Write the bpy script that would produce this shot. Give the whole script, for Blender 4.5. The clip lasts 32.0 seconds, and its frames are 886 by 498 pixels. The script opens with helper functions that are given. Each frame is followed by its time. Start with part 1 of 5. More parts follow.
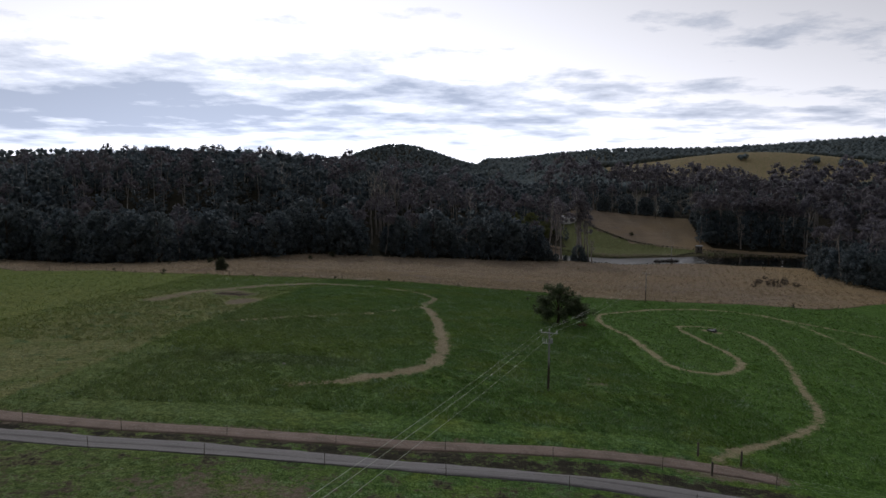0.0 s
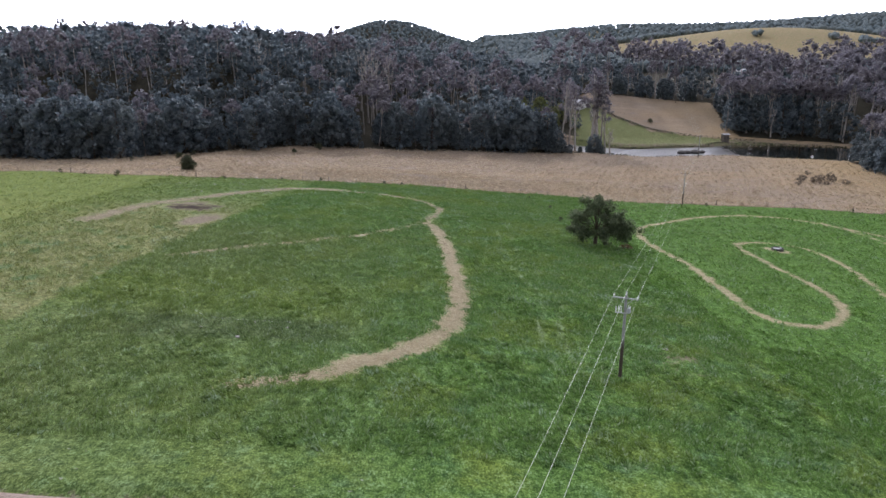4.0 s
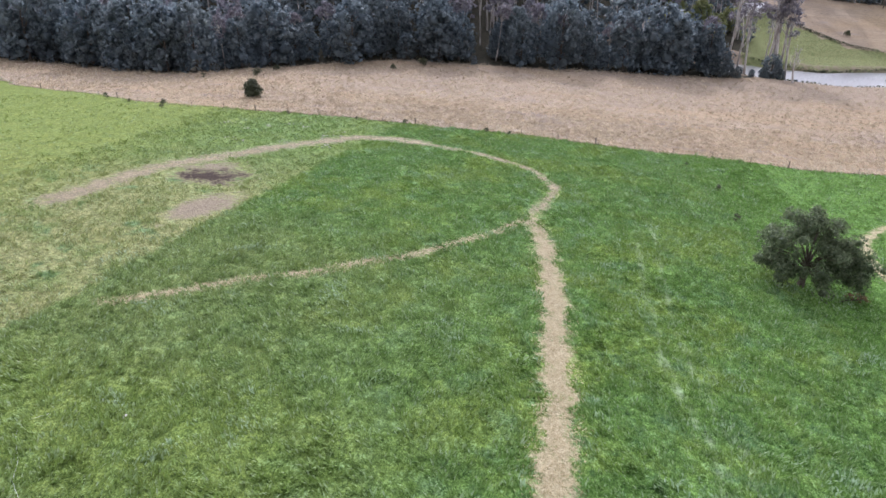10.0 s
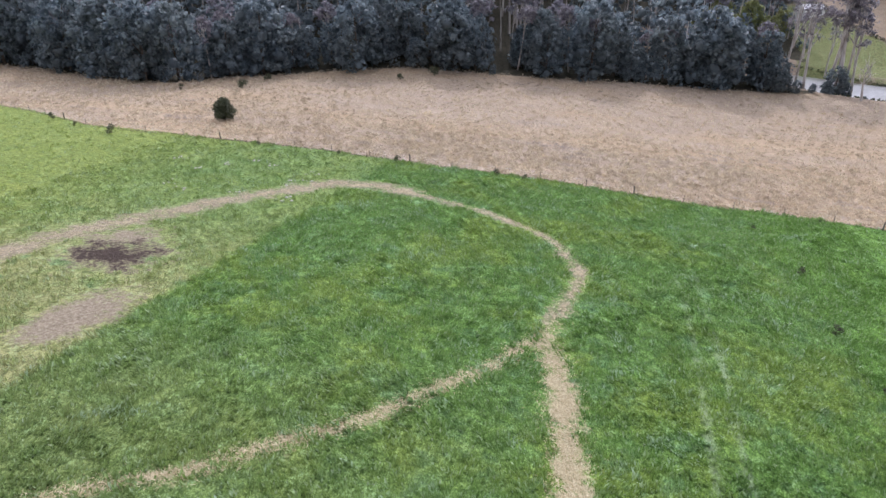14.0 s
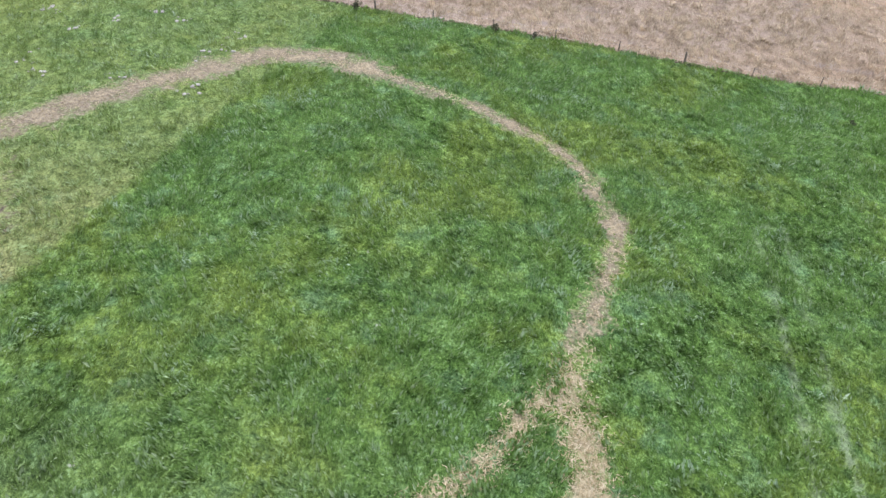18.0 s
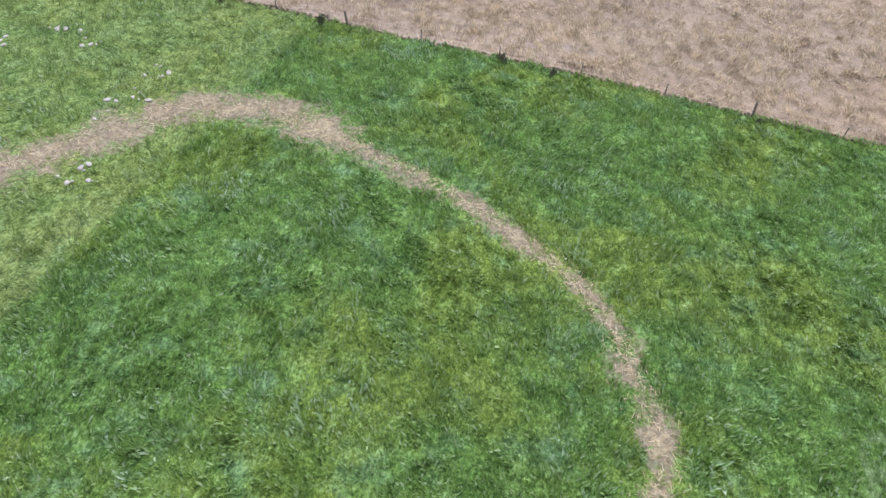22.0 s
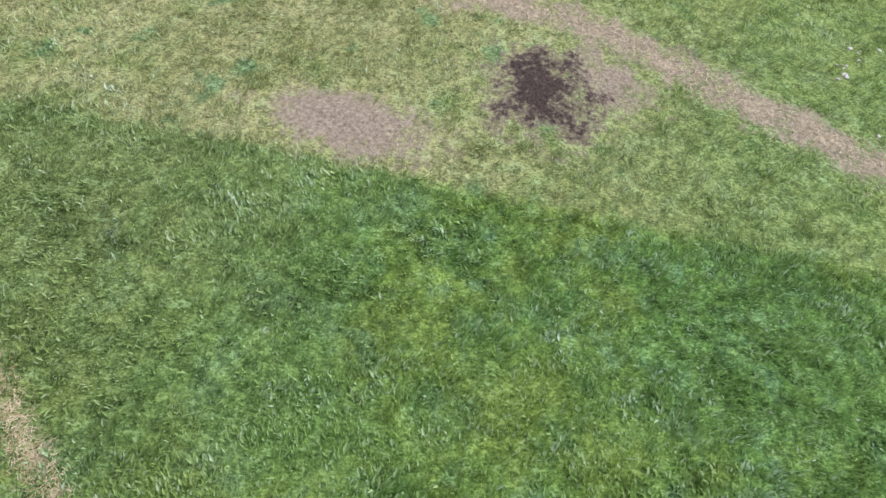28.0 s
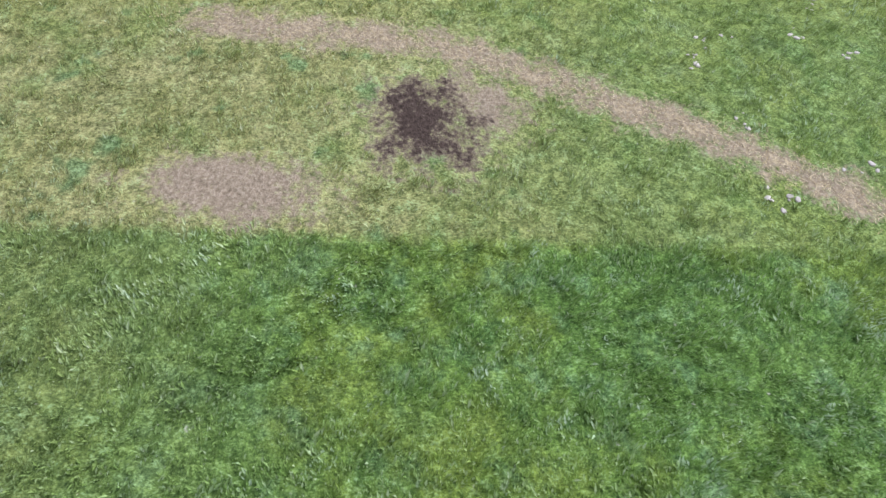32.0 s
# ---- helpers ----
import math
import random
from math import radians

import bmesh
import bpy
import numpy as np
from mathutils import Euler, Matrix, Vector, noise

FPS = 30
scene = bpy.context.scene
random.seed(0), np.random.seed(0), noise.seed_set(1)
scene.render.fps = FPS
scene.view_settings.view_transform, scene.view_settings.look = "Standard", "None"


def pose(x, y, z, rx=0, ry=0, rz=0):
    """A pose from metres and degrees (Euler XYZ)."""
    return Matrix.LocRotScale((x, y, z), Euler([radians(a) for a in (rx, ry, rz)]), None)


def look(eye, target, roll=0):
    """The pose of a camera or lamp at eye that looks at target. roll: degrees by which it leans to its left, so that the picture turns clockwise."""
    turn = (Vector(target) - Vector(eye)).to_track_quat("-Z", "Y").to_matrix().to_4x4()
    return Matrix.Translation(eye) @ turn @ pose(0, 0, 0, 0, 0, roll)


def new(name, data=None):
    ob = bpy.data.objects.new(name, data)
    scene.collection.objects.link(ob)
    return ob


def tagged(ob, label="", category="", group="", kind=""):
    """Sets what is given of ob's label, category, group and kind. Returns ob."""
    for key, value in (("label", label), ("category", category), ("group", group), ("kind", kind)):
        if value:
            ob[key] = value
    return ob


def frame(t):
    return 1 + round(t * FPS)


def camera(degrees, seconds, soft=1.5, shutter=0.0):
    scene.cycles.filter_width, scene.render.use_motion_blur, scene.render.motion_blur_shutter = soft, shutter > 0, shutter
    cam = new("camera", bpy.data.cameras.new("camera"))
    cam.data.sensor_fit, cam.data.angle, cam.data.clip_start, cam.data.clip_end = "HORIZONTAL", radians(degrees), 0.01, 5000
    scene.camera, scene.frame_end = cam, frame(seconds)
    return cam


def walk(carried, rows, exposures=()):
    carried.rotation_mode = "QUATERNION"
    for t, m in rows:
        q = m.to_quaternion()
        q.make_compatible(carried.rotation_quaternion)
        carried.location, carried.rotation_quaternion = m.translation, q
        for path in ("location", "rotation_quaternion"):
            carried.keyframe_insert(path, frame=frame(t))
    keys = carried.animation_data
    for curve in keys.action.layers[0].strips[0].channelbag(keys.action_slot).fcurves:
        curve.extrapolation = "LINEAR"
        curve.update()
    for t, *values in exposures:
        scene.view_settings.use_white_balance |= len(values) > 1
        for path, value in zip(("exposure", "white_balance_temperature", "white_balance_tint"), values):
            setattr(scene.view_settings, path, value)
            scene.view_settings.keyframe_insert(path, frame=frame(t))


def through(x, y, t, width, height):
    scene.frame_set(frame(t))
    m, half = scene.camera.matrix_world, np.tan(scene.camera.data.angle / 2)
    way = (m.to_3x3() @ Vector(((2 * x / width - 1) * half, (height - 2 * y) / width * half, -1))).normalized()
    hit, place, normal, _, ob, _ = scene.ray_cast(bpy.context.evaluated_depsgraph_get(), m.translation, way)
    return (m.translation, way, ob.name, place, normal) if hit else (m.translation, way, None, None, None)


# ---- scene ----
cam = camera(65.9, 32.0)
PATH = [
    (0, (3.65, -45.14, 26.62), (3.373, -35.204, 25.494), 0.17),
    (0.5, (2.56, -41.42, 26.58), (2.386, -31.488, 25.461), 0.15),
    (1, (1.69, -37.36, 26.59), (1.510, -27.427, 25.483), 0.15),
    (1.5, (1.11, -33.32, 26.48), (0.924, -23.418, 25.086), 0.12),
    (2, (0.67, -29.16, 26.39), (0.487, -19.421, 24.147), 0.09),
    (2.5, (0.32, -25.10, 26.44), (0.139, -15.404, 23.991), 0.14),
    (3, (0.04, -20.97, 26.42), (-0.146, -11.277, 23.973), 0.10),
    (3.5, (-0.08, -16.83, 26.55), (-0.265, -7.183, 23.929), 0.05),
    (5.5, (-0.00, -0.00, 27.18), (-0.187, 9.537, 24.175), 0.02),
    (6, (0.32, 4.15, 27.40), (0.125, 13.653, 24.306), 0.03),
    (6.5, (0.09, 7.92, 27.66), (-0.092, 17.375, 24.411), 0.04),
    (7, (0.02, 11.80, 27.96), (-0.147, 21.195, 24.551), -0.01),
    (7.5, (0.13, 15.63, 28.24), (-0.043, 24.975, 24.686), -0.01),
    (8, (0.23, 19.50, 28.25), (-0.024, 28.797, 24.576), -0.04),
    (8.5, (0.39, 23.30, 28.22), (-0.103, 32.540, 24.420), -0.04),
    (9, (0.61, 27.15, 28.32), (-0.013, 36.320, 24.392), -0.06),
    (9.5, (0.50, 30.91, 28.42), (-0.315, 40.010, 24.358), -0.07),
    (10, (0.42, 34.45, 28.54), (-1.480, 43.323, 24.349), -0.12),
    (10.5, (0.49, 38.32, 28.69), (-1.769, 47.075, 24.423), -0.10),
    (11, (0.50, 42.21, 28.67), (-1.756, 50.966, 24.402), -0.11),
    (11.5, (0.37, 46.04, 28.64), (-1.889, 54.794, 24.372), -0.09),
    (12, (0.09, 49.85, 28.76), (-2.160, 58.599, 24.477), -0.08),
    (12.5, (-0.20, 53.63, 28.78), (-2.447, 62.388, 24.496), -0.03),
    (13, (-0.65, 57.42, 28.75), (-2.898, 66.177, 24.466), 0.02),
    (13.5, (-1.10, 61.16, 28.78), (-3.346, 69.908, 24.496), 0.05),
    (14, (-1.55, 64.79, 28.78), (-3.793, 73.537, 24.487), 0.04),
    (14.5, (-2.02, 68.44, 28.73), (-4.244, 77.119, 24.277), 0.06),
    (16.5, (-5.75, 82.78, 27.48), (-7.683, 90.756, 21.770), 0.19),
    (17, (-6.20, 86.54, 27.64), (-8.069, 94.241, 21.535), 0.23),
    (17.5, (-6.72, 90.31, 27.72), (-8.517, 97.698, 21.228), 0.12),
    (18, (-7.35, 94.12, 27.76), (-9.082, 101.245, 20.966), 0.02),
    (18.5, (-7.92, 97.95, 27.68), (-9.618, 104.844, 20.638), -0.14),
    (19, (-8.54, 101.76, 27.60), (-10.186, 108.417, 20.328), -0.23),
    (19.5, (-9.20, 105.49, 27.46), (-10.797, 111.955, 19.999), -0.24),
    (20, (-9.84, 109.38, 27.45), (-11.406, 115.701, 19.860), -0.20),
    (20.5, (-10.39, 113.02, 27.59), (-11.954, 119.304, 19.969), -0.25),
    (21, (-10.63, 115.78, 27.45), (-12.191, 122.059, 19.824), -0.21),
    (21.5, (-10.88, 117.35, 27.29), (-12.414, 123.667, 19.694), -0.00),
    (22, (-10.86, 118.14, 27.21), (-12.561, 124.432, 19.635), 0.07),
    (22.5, (-10.91, 118.55, 27.11), (-13.177, 124.681, 19.537), 0.19),
    (23, (-10.64, 118.86, 26.97), (-13.849, 124.565, 19.409), -0.22),
    (23.5, (-10.77, 119.09, 26.95), (-14.682, 124.322, 19.374), -0.07),
    (24, (-10.94, 119.24, 26.96), (-15.474, 123.910, 19.365), 0.15),
    (24.5, (-10.95, 119.48, 26.73), (-16.067, 123.497, 19.136), 0.02),
    (25, (-11.04, 119.54, 26.62), (-16.618, 122.865, 19.011), 0.08),
    (25.5, (-11.16, 119.56, 26.59), (-17.091, 122.154, 18.965), 0.21),
    (26, (-11.22, 119.60, 26.69), (-17.408, 121.414, 19.049), 0.18),
    (26.5, (-11.26, 119.77, 26.74), (-17.631, 120.731, 19.096), -0.23),
    (28.5, (-11.22, 119.47, 27.54), (-17.514, 118.334, 19.850), -0.32),
    (29, (-11.41, 119.20, 27.88), (-17.665, 118.108, 20.152), -0.41),
    (29.5, (-11.47, 119.01, 27.99), (-17.826, 118.767, 20.274), -0.08),
    (30, (-11.51, 118.82, 27.94), (-17.881, 119.317, 20.246), 0.21),
    (30.5, (-11.44, 118.66, 28.11), (-17.810, 119.227, 20.425), 0.23),
    (31, (-11.65, 118.57, 28.33), (-18.035, 119.142, 20.652), 0.24),
    (31.5, (-12.34, 118.69, 28.57), (-18.730, 119.252, 20.898), 0.07),
    (32, (-13.48, 118.81, 28.75), (-19.884, 119.375, 21.089), 0.05),
]
EXPOSURES = [(0.0, -4.16, 6500, 13), (1.6, -4.1, 6500, 13), (2.0, -3.74, 6450, 14), (2.5, -2.55, 6300, 17), (3.0, -2.32, 6250, 18), (6.0, -1.80, 6100, 20), (9.0, -1.50, 6100, 20), (12.0, -1.53, 6100, 20), (17.0, -1.49, 6100, 19), (32.0, -1.54, 6150, 19)]
walk(cam, [(t, look(eye, target, roll)) for t, eye, target, roll in PATH], EXPOSURES)

# ---------------------------------------------------------------- world and sun
SUN_DIR = Vector((-0.205, 0.823, 0.56)).normalized()
world = bpy.data.worlds.new("sky")
scene.world = world
world.use_nodes = True
wn, wl = world.node_tree.nodes, world.node_tree.links
wn.clear()
w_out = wn.new("ShaderNodeOutputWorld")
w_bg = wn.new("ShaderNodeBackground")
w_sky = wn.new("ShaderNodeTexSky")
w_sky.sky_type = "NISHITA"
w_sky.sun_disc = False
w_sky.sun_elevation = math.asin(SUN_DIR.z)
w_sky.sun_rotation = math.atan2(SUN_DIR.x, SUN_DIR.y)
w_sky.air_density, w_sky.dust_density, w_sky.ozone_density = 1.0, 0.6, 1.0
w_bg.inputs["Strength"].default_value = 0.125


def wmath(op, a, b=None, c=None):
    n = wn.new("ShaderNodeMath")
    n.operation = op
    for i, v in enumerate((a, b, c)):
        if v is None:
            continue
        if isinstance(v, (int, float)):
            n.inputs[i].default_value = v
        else:
            wl.new(v, n.inputs[i])
    return n.outputs[0]


# broken stratocumulus: the direction is laid on a flat layer overhead
w_geo = wn.new("ShaderNodeTexCoord")
w_sep = wn.new("ShaderNodeSeparateXYZ")
wl.new(w_geo.outputs["Generated"], w_sep.inputs[0])
w_z = wmath("ADD", wmath("ABSOLUTE", w_sep.outputs[2]), 0.10)
w_com = wn.new("ShaderNodeCombineXYZ")
wl.new(wmath("DIVIDE", w_sep.outputs[0], w_z), w_com.inputs[0])
wl.new(wmath("DIVIDE", w_sep.outputs[1], w_z), w_com.inputs[1])


def wnoise(scale, detail, rough, shift):
    m = wn.new("ShaderNodeMapping")
    m.inputs["Location"].default_value = shift
    wl.new(w_com.outputs[0], m.inputs["Vector"])
    n = wn.new("ShaderNodeTexNoise")
    n.inputs["Scale"].default_value, n.inputs["Detail"].default_value, n.inputs["Roughness"].default_value = scale, detail, rough
    wl.new(m.outputs[0], n.inputs["Vector"])
    return n.outputs["Fac"]


def wramp(v, stops):
    r = wn.new("ShaderNodeValToRGB")
    while len(r.color_ramp.elements) < len(stops):
        r.color_ramp.elements.new(0.5)
    for e, (p, c) in zip(r.color_ramp.elements, stops):
        e.position, e.color = p, (*c, 1)
    wl.new(v, r.inputs[0])
    return r.outputs[0]


cover = wramp(wnoise(0.62, 9, 0.62, (3.1, 1.2, 0)), [(0.12, (0, 0, 0)), (0.32, (1, 1, 1))])
# a low bank of stratocumulus, deepest away from the sun's right side
w_up = wmath("MAXIMUM", w_sep.outputs[2], 0.0)
w_bank = wmath("POWER", 2.718, wmath("MULTIPLY", wmath("POWER", wmath("DIVIDE", wmath("SUBTRACT", w_up, 0.085), 0.055), 2.0), -1.0))
w_left = wmath("MULTIPLY_ADD", w_sep.outputs[0], -0.30, 0.23)
w_heap = wmath("MULTIPLY_ADD", w_bank, w_left, wmath("SUBTRACT", wnoise(1.5, 9, 0.60, (2.3, 9.1, 0)), 0.105))
thick = wramp(w_heap, [(0.47, (0.96, 0.99, 1.07)), (0.56, (0.66, 0.72, 0.84)), (0.72, (0.36, 0.42, 0.54))])
# thin cloud scatters the sun forward: the layer is brightest round it
w_dot = wn.new("ShaderNodeVectorMath")
w_dot.operation = "DOT_PRODUCT"
w_nrm = wn.new("ShaderNodeVectorMath")
w_nrm.operation = "NORMALIZE"
wl.new(w_geo.outputs["Generated"], w_nrm.inputs[0])
wl.new(w_nrm.outputs[0], w_dot.inputs[0])
w_dot.inputs[1].default_value = SUN_DIR
w_near = wmath("MAXIMUM", w_dot.outputs["Value"], 0.0)
w_glow = wmath("ADD", wmath("MULTIPLY", wmath("POWER", w_near, 8.0), 45.0), wmath("ADD", wmath("MULTIPLY", w_near, 32.0), 13.0))
# haze: the cloud layer whitens and brightens towards the horizon all round
w_low = wmath("POWER", wmath("SUBTRACT", 1.0, wmath("ABSOLUTE", w_sep.outputs[2])), 5.0)
w_glow = wmath("MULTIPLY", w_glow, wmath("ADD", wmath("MULTIPLY", w_low, 4.2), 1.0))
w_lit = wn.new("ShaderNodeVectorMath")
w_lit.operation = "SCALE"
wl.new(thick, w_lit.inputs[0])
wl.new(w_glow, w_lit.inputs["Scale"])
w_mix = wn.new("ShaderNodeMix")
w_mix.data_type = "RGBA"
wl.new(cover, w_mix.inputs["Factor"])
wl.new(w_sky.outputs[0], w_mix.inputs["A"])
wl.new(w_lit.outputs[0], w_mix.inputs["B"])
wl.new(w_mix.outputs["Result"], w_bg.inputs["Color"])
wl.new(w_bg.outputs[0], w_out.inputs["Surface"])

sun = new("sun", bpy.data.lights.new("sun", "SUN"))
sun.data.energy, sun.data.angle, sun.data.color = 7.2, radians(1.6), (1.0, 0.965, 0.94)
sun.matrix_world = look(SUN_DIR * 300, (0, 0, 0))

# ---------------------------------------------------------------- the lie of the land
WATER = -18.9
RIVER = [(20, 345), (44, 326), (66, 309), (84, 302), (105, 307), (124, 309.5), (141, 312), (160, 309), (182, 302), (220, 296), (290, 300)]


ROAD = [(-230, 43), (-150, 31), (-100, 24), (-60, 20), (-41.6, 18.4), (-29.8, 17.1), (-18.5, 16.3), (-7.8, 15.9), (2.9, 15.8), (13.4, 15.8), (22, 15), (40, 13), (90, 6), (200, -14)]
FARM_TRACK = [(-200, 53), (-110, 35), (-70, 27), (-45.5, 24), (-32.5, 22.5), (-20.4, 21.7), (-8.8, 21.7), (2.8, 22.5), (14.5, 23.7), (23.5, 23.9), (31, 23.6), (36, 22.5)]


def seg_dist(x, y, line):
    """Distance from points to a polyline, and how far along it (0..1)."""
    x, y = np.asarray(x, float), np.asarray(y, float)
    best, along = np.full(x.shape, 1e9), np.zeros(x.shape)
    n = len(line) - 1
    for i in range(n):
        (ax, ay), (bx, by) = line[i], line[i + 1]
        dx, dy = bx - ax, by - ay
        u = np.clip(((x - ax) * dx + (y - ay) * dy) / (dx * dx + dy * dy), 0, 1)
        d = np.hypot(x - ax - u * dx, y - ay - u * dy)
        near = d < best
        best, along = np.where(near, d, best), np.where(near, (i + u) / n, along)
    return best, along


def river_wide(x):
    """The pool below the bend is wider than the run above it."""
    return 1 + 0.62 * step(120, 143, np.asarray(x, float))


def river_d(x, y):
    return seg_dist(x, y, RIVER)[0] / river_wide(x)


def step(a, b, v):
    u = np.clip((v - a) / (b - a), 0, 1)
    return u * u * (3 - 2 * u)


def bump(x, y, cx, cy, sx, sy, h):
    return h * np.exp(-(((x - cx) / sx) ** 2) - ((y - cy) / sy) ** 2)


def waves(x, y):
    return (0.35 * np.sin(x * 0.051 + 1.3) * np.sin(y * 0.043 + 0.4) + 0.16 * np.sin(x * 0.13 + y * 0.06) * np.sin(y * 0.11 - x * 0.04 + 2)
            + 0.05 * np.sin(x * 0.43 + 1.1 * np.sin(y * 0.21)) * np.sin(y * 0.37 + 0.6))


def land(x, y):
    """Height of the ground: a paddock that falls to the river, wooded rises beyond it, far hills."""
    x, y = np.asarray(x, float), np.asarray(y, float)
    xc, yc = np.clip(x, -160, 160), np.clip(y, -120, 260)
    h = -0.07495 * xc - 0.04601 * yc - 0.4565 - 0.000403 * xc * xc + 0.0000017 * xc * yc - 0.0000789 * yc * yc
    h = h - 0.03 * (x - xc) - 0.03 * (y - yc)
    h = -18.6 + 0.5 * (h + 18.6 + np.sqrt((h + 18.6) ** 2 + 25.0))
    h = h + waves(x, y) * step(240, 190, y)
    low = np.interp(x, [q[0] for q in FARM_TRACK], [q[1] for q in FARM_TRACK]) + 1.7 - y
    h = h - 0.42 * step(-0.6, 0.3, low) * step(9.5, 7.5, low)
    d = river_d(x, y)
    h = h - 3.4 * step(17.0, 10.0, d) * step(10, 40, x)
    # the dry clearing beyond the river climbs to a wooded shelf
    h = h + 12.2 * np.clip((y - 338) / 62, 0, 1) * step(50, 85, x) + 0.03 * np.clip(y - 400, 0, 300) * step(50, 85, x)
    far = step(255, 420 - 90 * step(-20, -70, x), y)
    h = h + far * (bump(x, y, -165, 430, 165, 120, 35) + bump(x, y, -230, 425, 60, 90, 4) + bump(x, y, -130, 345, 95, 48, 11) + bump(x, y, -420, 480, 200, 200, 16) + bump(x, y, 0, 520, 110, 130, 20)
                   + bump(x, y, 310, 480, 90, 170, 10))
    out = step(620, 1000, y)
    h = h + out * (bump(x, y, 545, 1250, 290, 190, 54) + bump(x, y, -225, 2350, 250, 350, 120) + bump(x, y, 420, 2050, 420, 380, 72)
                   + bump(x, y, 1150, 1750, 520, 420, 102) + bump(x, y, -1500, 2500, 700, 600, 105) + bump(x, y, 80, 1500, 260, 260, 24)
                   + bump(x, y, 100, 3300, 3000, 500, 70))
    return h


def at(x, y, dz=0.0):
    return Vector((x, y, float(land(x, y)) + dz))


# ---------------------------------------------------------------- lines on the ground
FENCE_LINE = [(-330, 262), (-176, 211), (-147, 194), (-101, 174.5), (-75, 174.2), (-62, 174.6), (-42, 172.8), (-21, 171.4), (-2, 170.6), (14, 170.3),
              (42, 174.3), (66, 182.3), (86, 183.9), (101, 182.6), (118, 177), (130, 179.7), (149, 189), (200, 205), (330, 240)]
WOOD_LINE = [(-420, 330), (-260, 262), (-211, 252), (-167, 246), (-135, 234), (-122, 234), (-113, 251), (-90, 267), (-66, 277), (-33, 281), (-3, 286), (28, 288), (52, 291), (62, 297)]
HAY_A = [(-19, 39.5), (-15.9, 40.6), (-12.4, 42.2), (-9.6, 45.1), (-6.9, 47.3), (-4, 50.8), (-1.8, 54.8), (-0.3, 60.4), (0.3, 67.5), (0.2, 77), (-0.6, 87), (-1.6, 98.3), (-2.2, 104),
         (-3.2, 108.4), (-3.2, 111.5), (-4.4, 115), (-5.3, 118.8), (-5.5, 123), (-4.5, 128.5), (-3.7, 133.6), (-3.8, 136.4), (-5.3, 140.5), (-7.8, 144.5), (-10.9, 147.6), (-15, 149.6), (-18.5, 151.6), (-22.5, 153.4), (-29, 155.3), (-35, 156.6)]
HAY_B = [(-5.6, 121), (-7.6, 117.6), (-9.6, 113.4), (-13, 109), (-16.9, 103.4), (-20.2, 99.7), (-23.4, 96.2), (-26.4, 93.1), (-30, 90.7), (-33.5, 87.6), (-36.4, 84.8), (-41.3, 80.8)]
WORN = [(-27, 155.0), (-32, 156.6), (-37, 157.3), (-42.6, 155), (-46.3, 149.2), (-50.5, 143.9), (-54, 138), (-57.3, 132.3), (-61.6, 125), (-63, 118.5), (-64, 112), (-66, 100)]
LOOP_A = [(116, 138), (100, 156.5), (90, 168), (80, 170.8), (70, 165.7), (58.4, 155.4), (46.1, 141.1), (40.4, 132.9), (37.8, 122.1), (38, 111.7), (39.5, 102.8), (40, 90.3), (40.3, 80.4), (40.5, 74.5), (43, 71),
          (48, 71.5), (53.2, 76.3), (57, 83.6), (58.2, 92.8), (57.6, 102.8), (57.1, 111.9), (57.2, 121.9), (60.2, 127.1), (64.6, 130.1), (69.7, 131.6), (74.2, 130), (75.2, 124), (73, 106.5),
          (67.5, 87), (60.8, 68), (54.9, 50.7), (49, 42.3), (42.4, 35.9), (35.1, 29.7), (31.1, 25.8)]
LOOP_B = [(69.7, 167.4), (84, 170), (94.7, 164.3), (99.5, 152.6), (100.3, 132.8), (97.4, 104.5), (94, 80)]
WHEELS = [(8.6, 140), (9.3, 119), (9.1, 110), (9.4, 100.4), (9.7, 91.1), (10.2, 86), (11.4, 79.5), (12.6, 75), (12, 67.7), (10.5, 58), (11, 48)]
TROUGH = (65.8, 123.0)
MUD = (-53.2, 121.0)
PATCH = (-46.6, 107.9)
FAR_FENCE = [(150, 338), (116, 345), (101, 352), (93, 360), (84, 370), (76, 390), (70, 402)]


def smooth_line(line, n=8):
    """A finer polyline through the given points (Catmull-Rom)."""
    p = np.array([line[0], *line, line[-1]], float)
    out = []
    for i in range(1, len(p) - 2):
        for u in np.linspace(0, 1, n, endpoint=False):
            a, b, c, d = p[i - 1], p[i], p[i + 1], p[i + 2]
            out.append(0.5 * (2 * b + (c - a) * u + (2 * a - 5 * b + 4 * c - d) * u * u + (3 * b - a - 3 * c + d) * u**3))
    return [tuple(v) for v in out] + [tuple(p[-1])]


def fence_y(x):
    return np.interp(x, [p[0] for p in FENCE_LINE], [p[1] for p in FENCE_LINE])


def wood_y(x):
    return np.interp(x, [p[0] for p in WOOD_LINE], [p[1] for p in WOOD_LINE])


# ---------------------------------------------------------------- materials
def material(name, rough=0.8, spec=0.3, metal=0.0):
    m = bpy.data.materials.new(name)
    m.use_nodes = True
    b = m.node_tree.nodes["Principled BSDF"]
    b.inputs["Roughness"].default_value, b.inputs["Metallic"].default_value = rough, metal
    b.inputs["Specular IOR Level"].default_value = spec
    return m


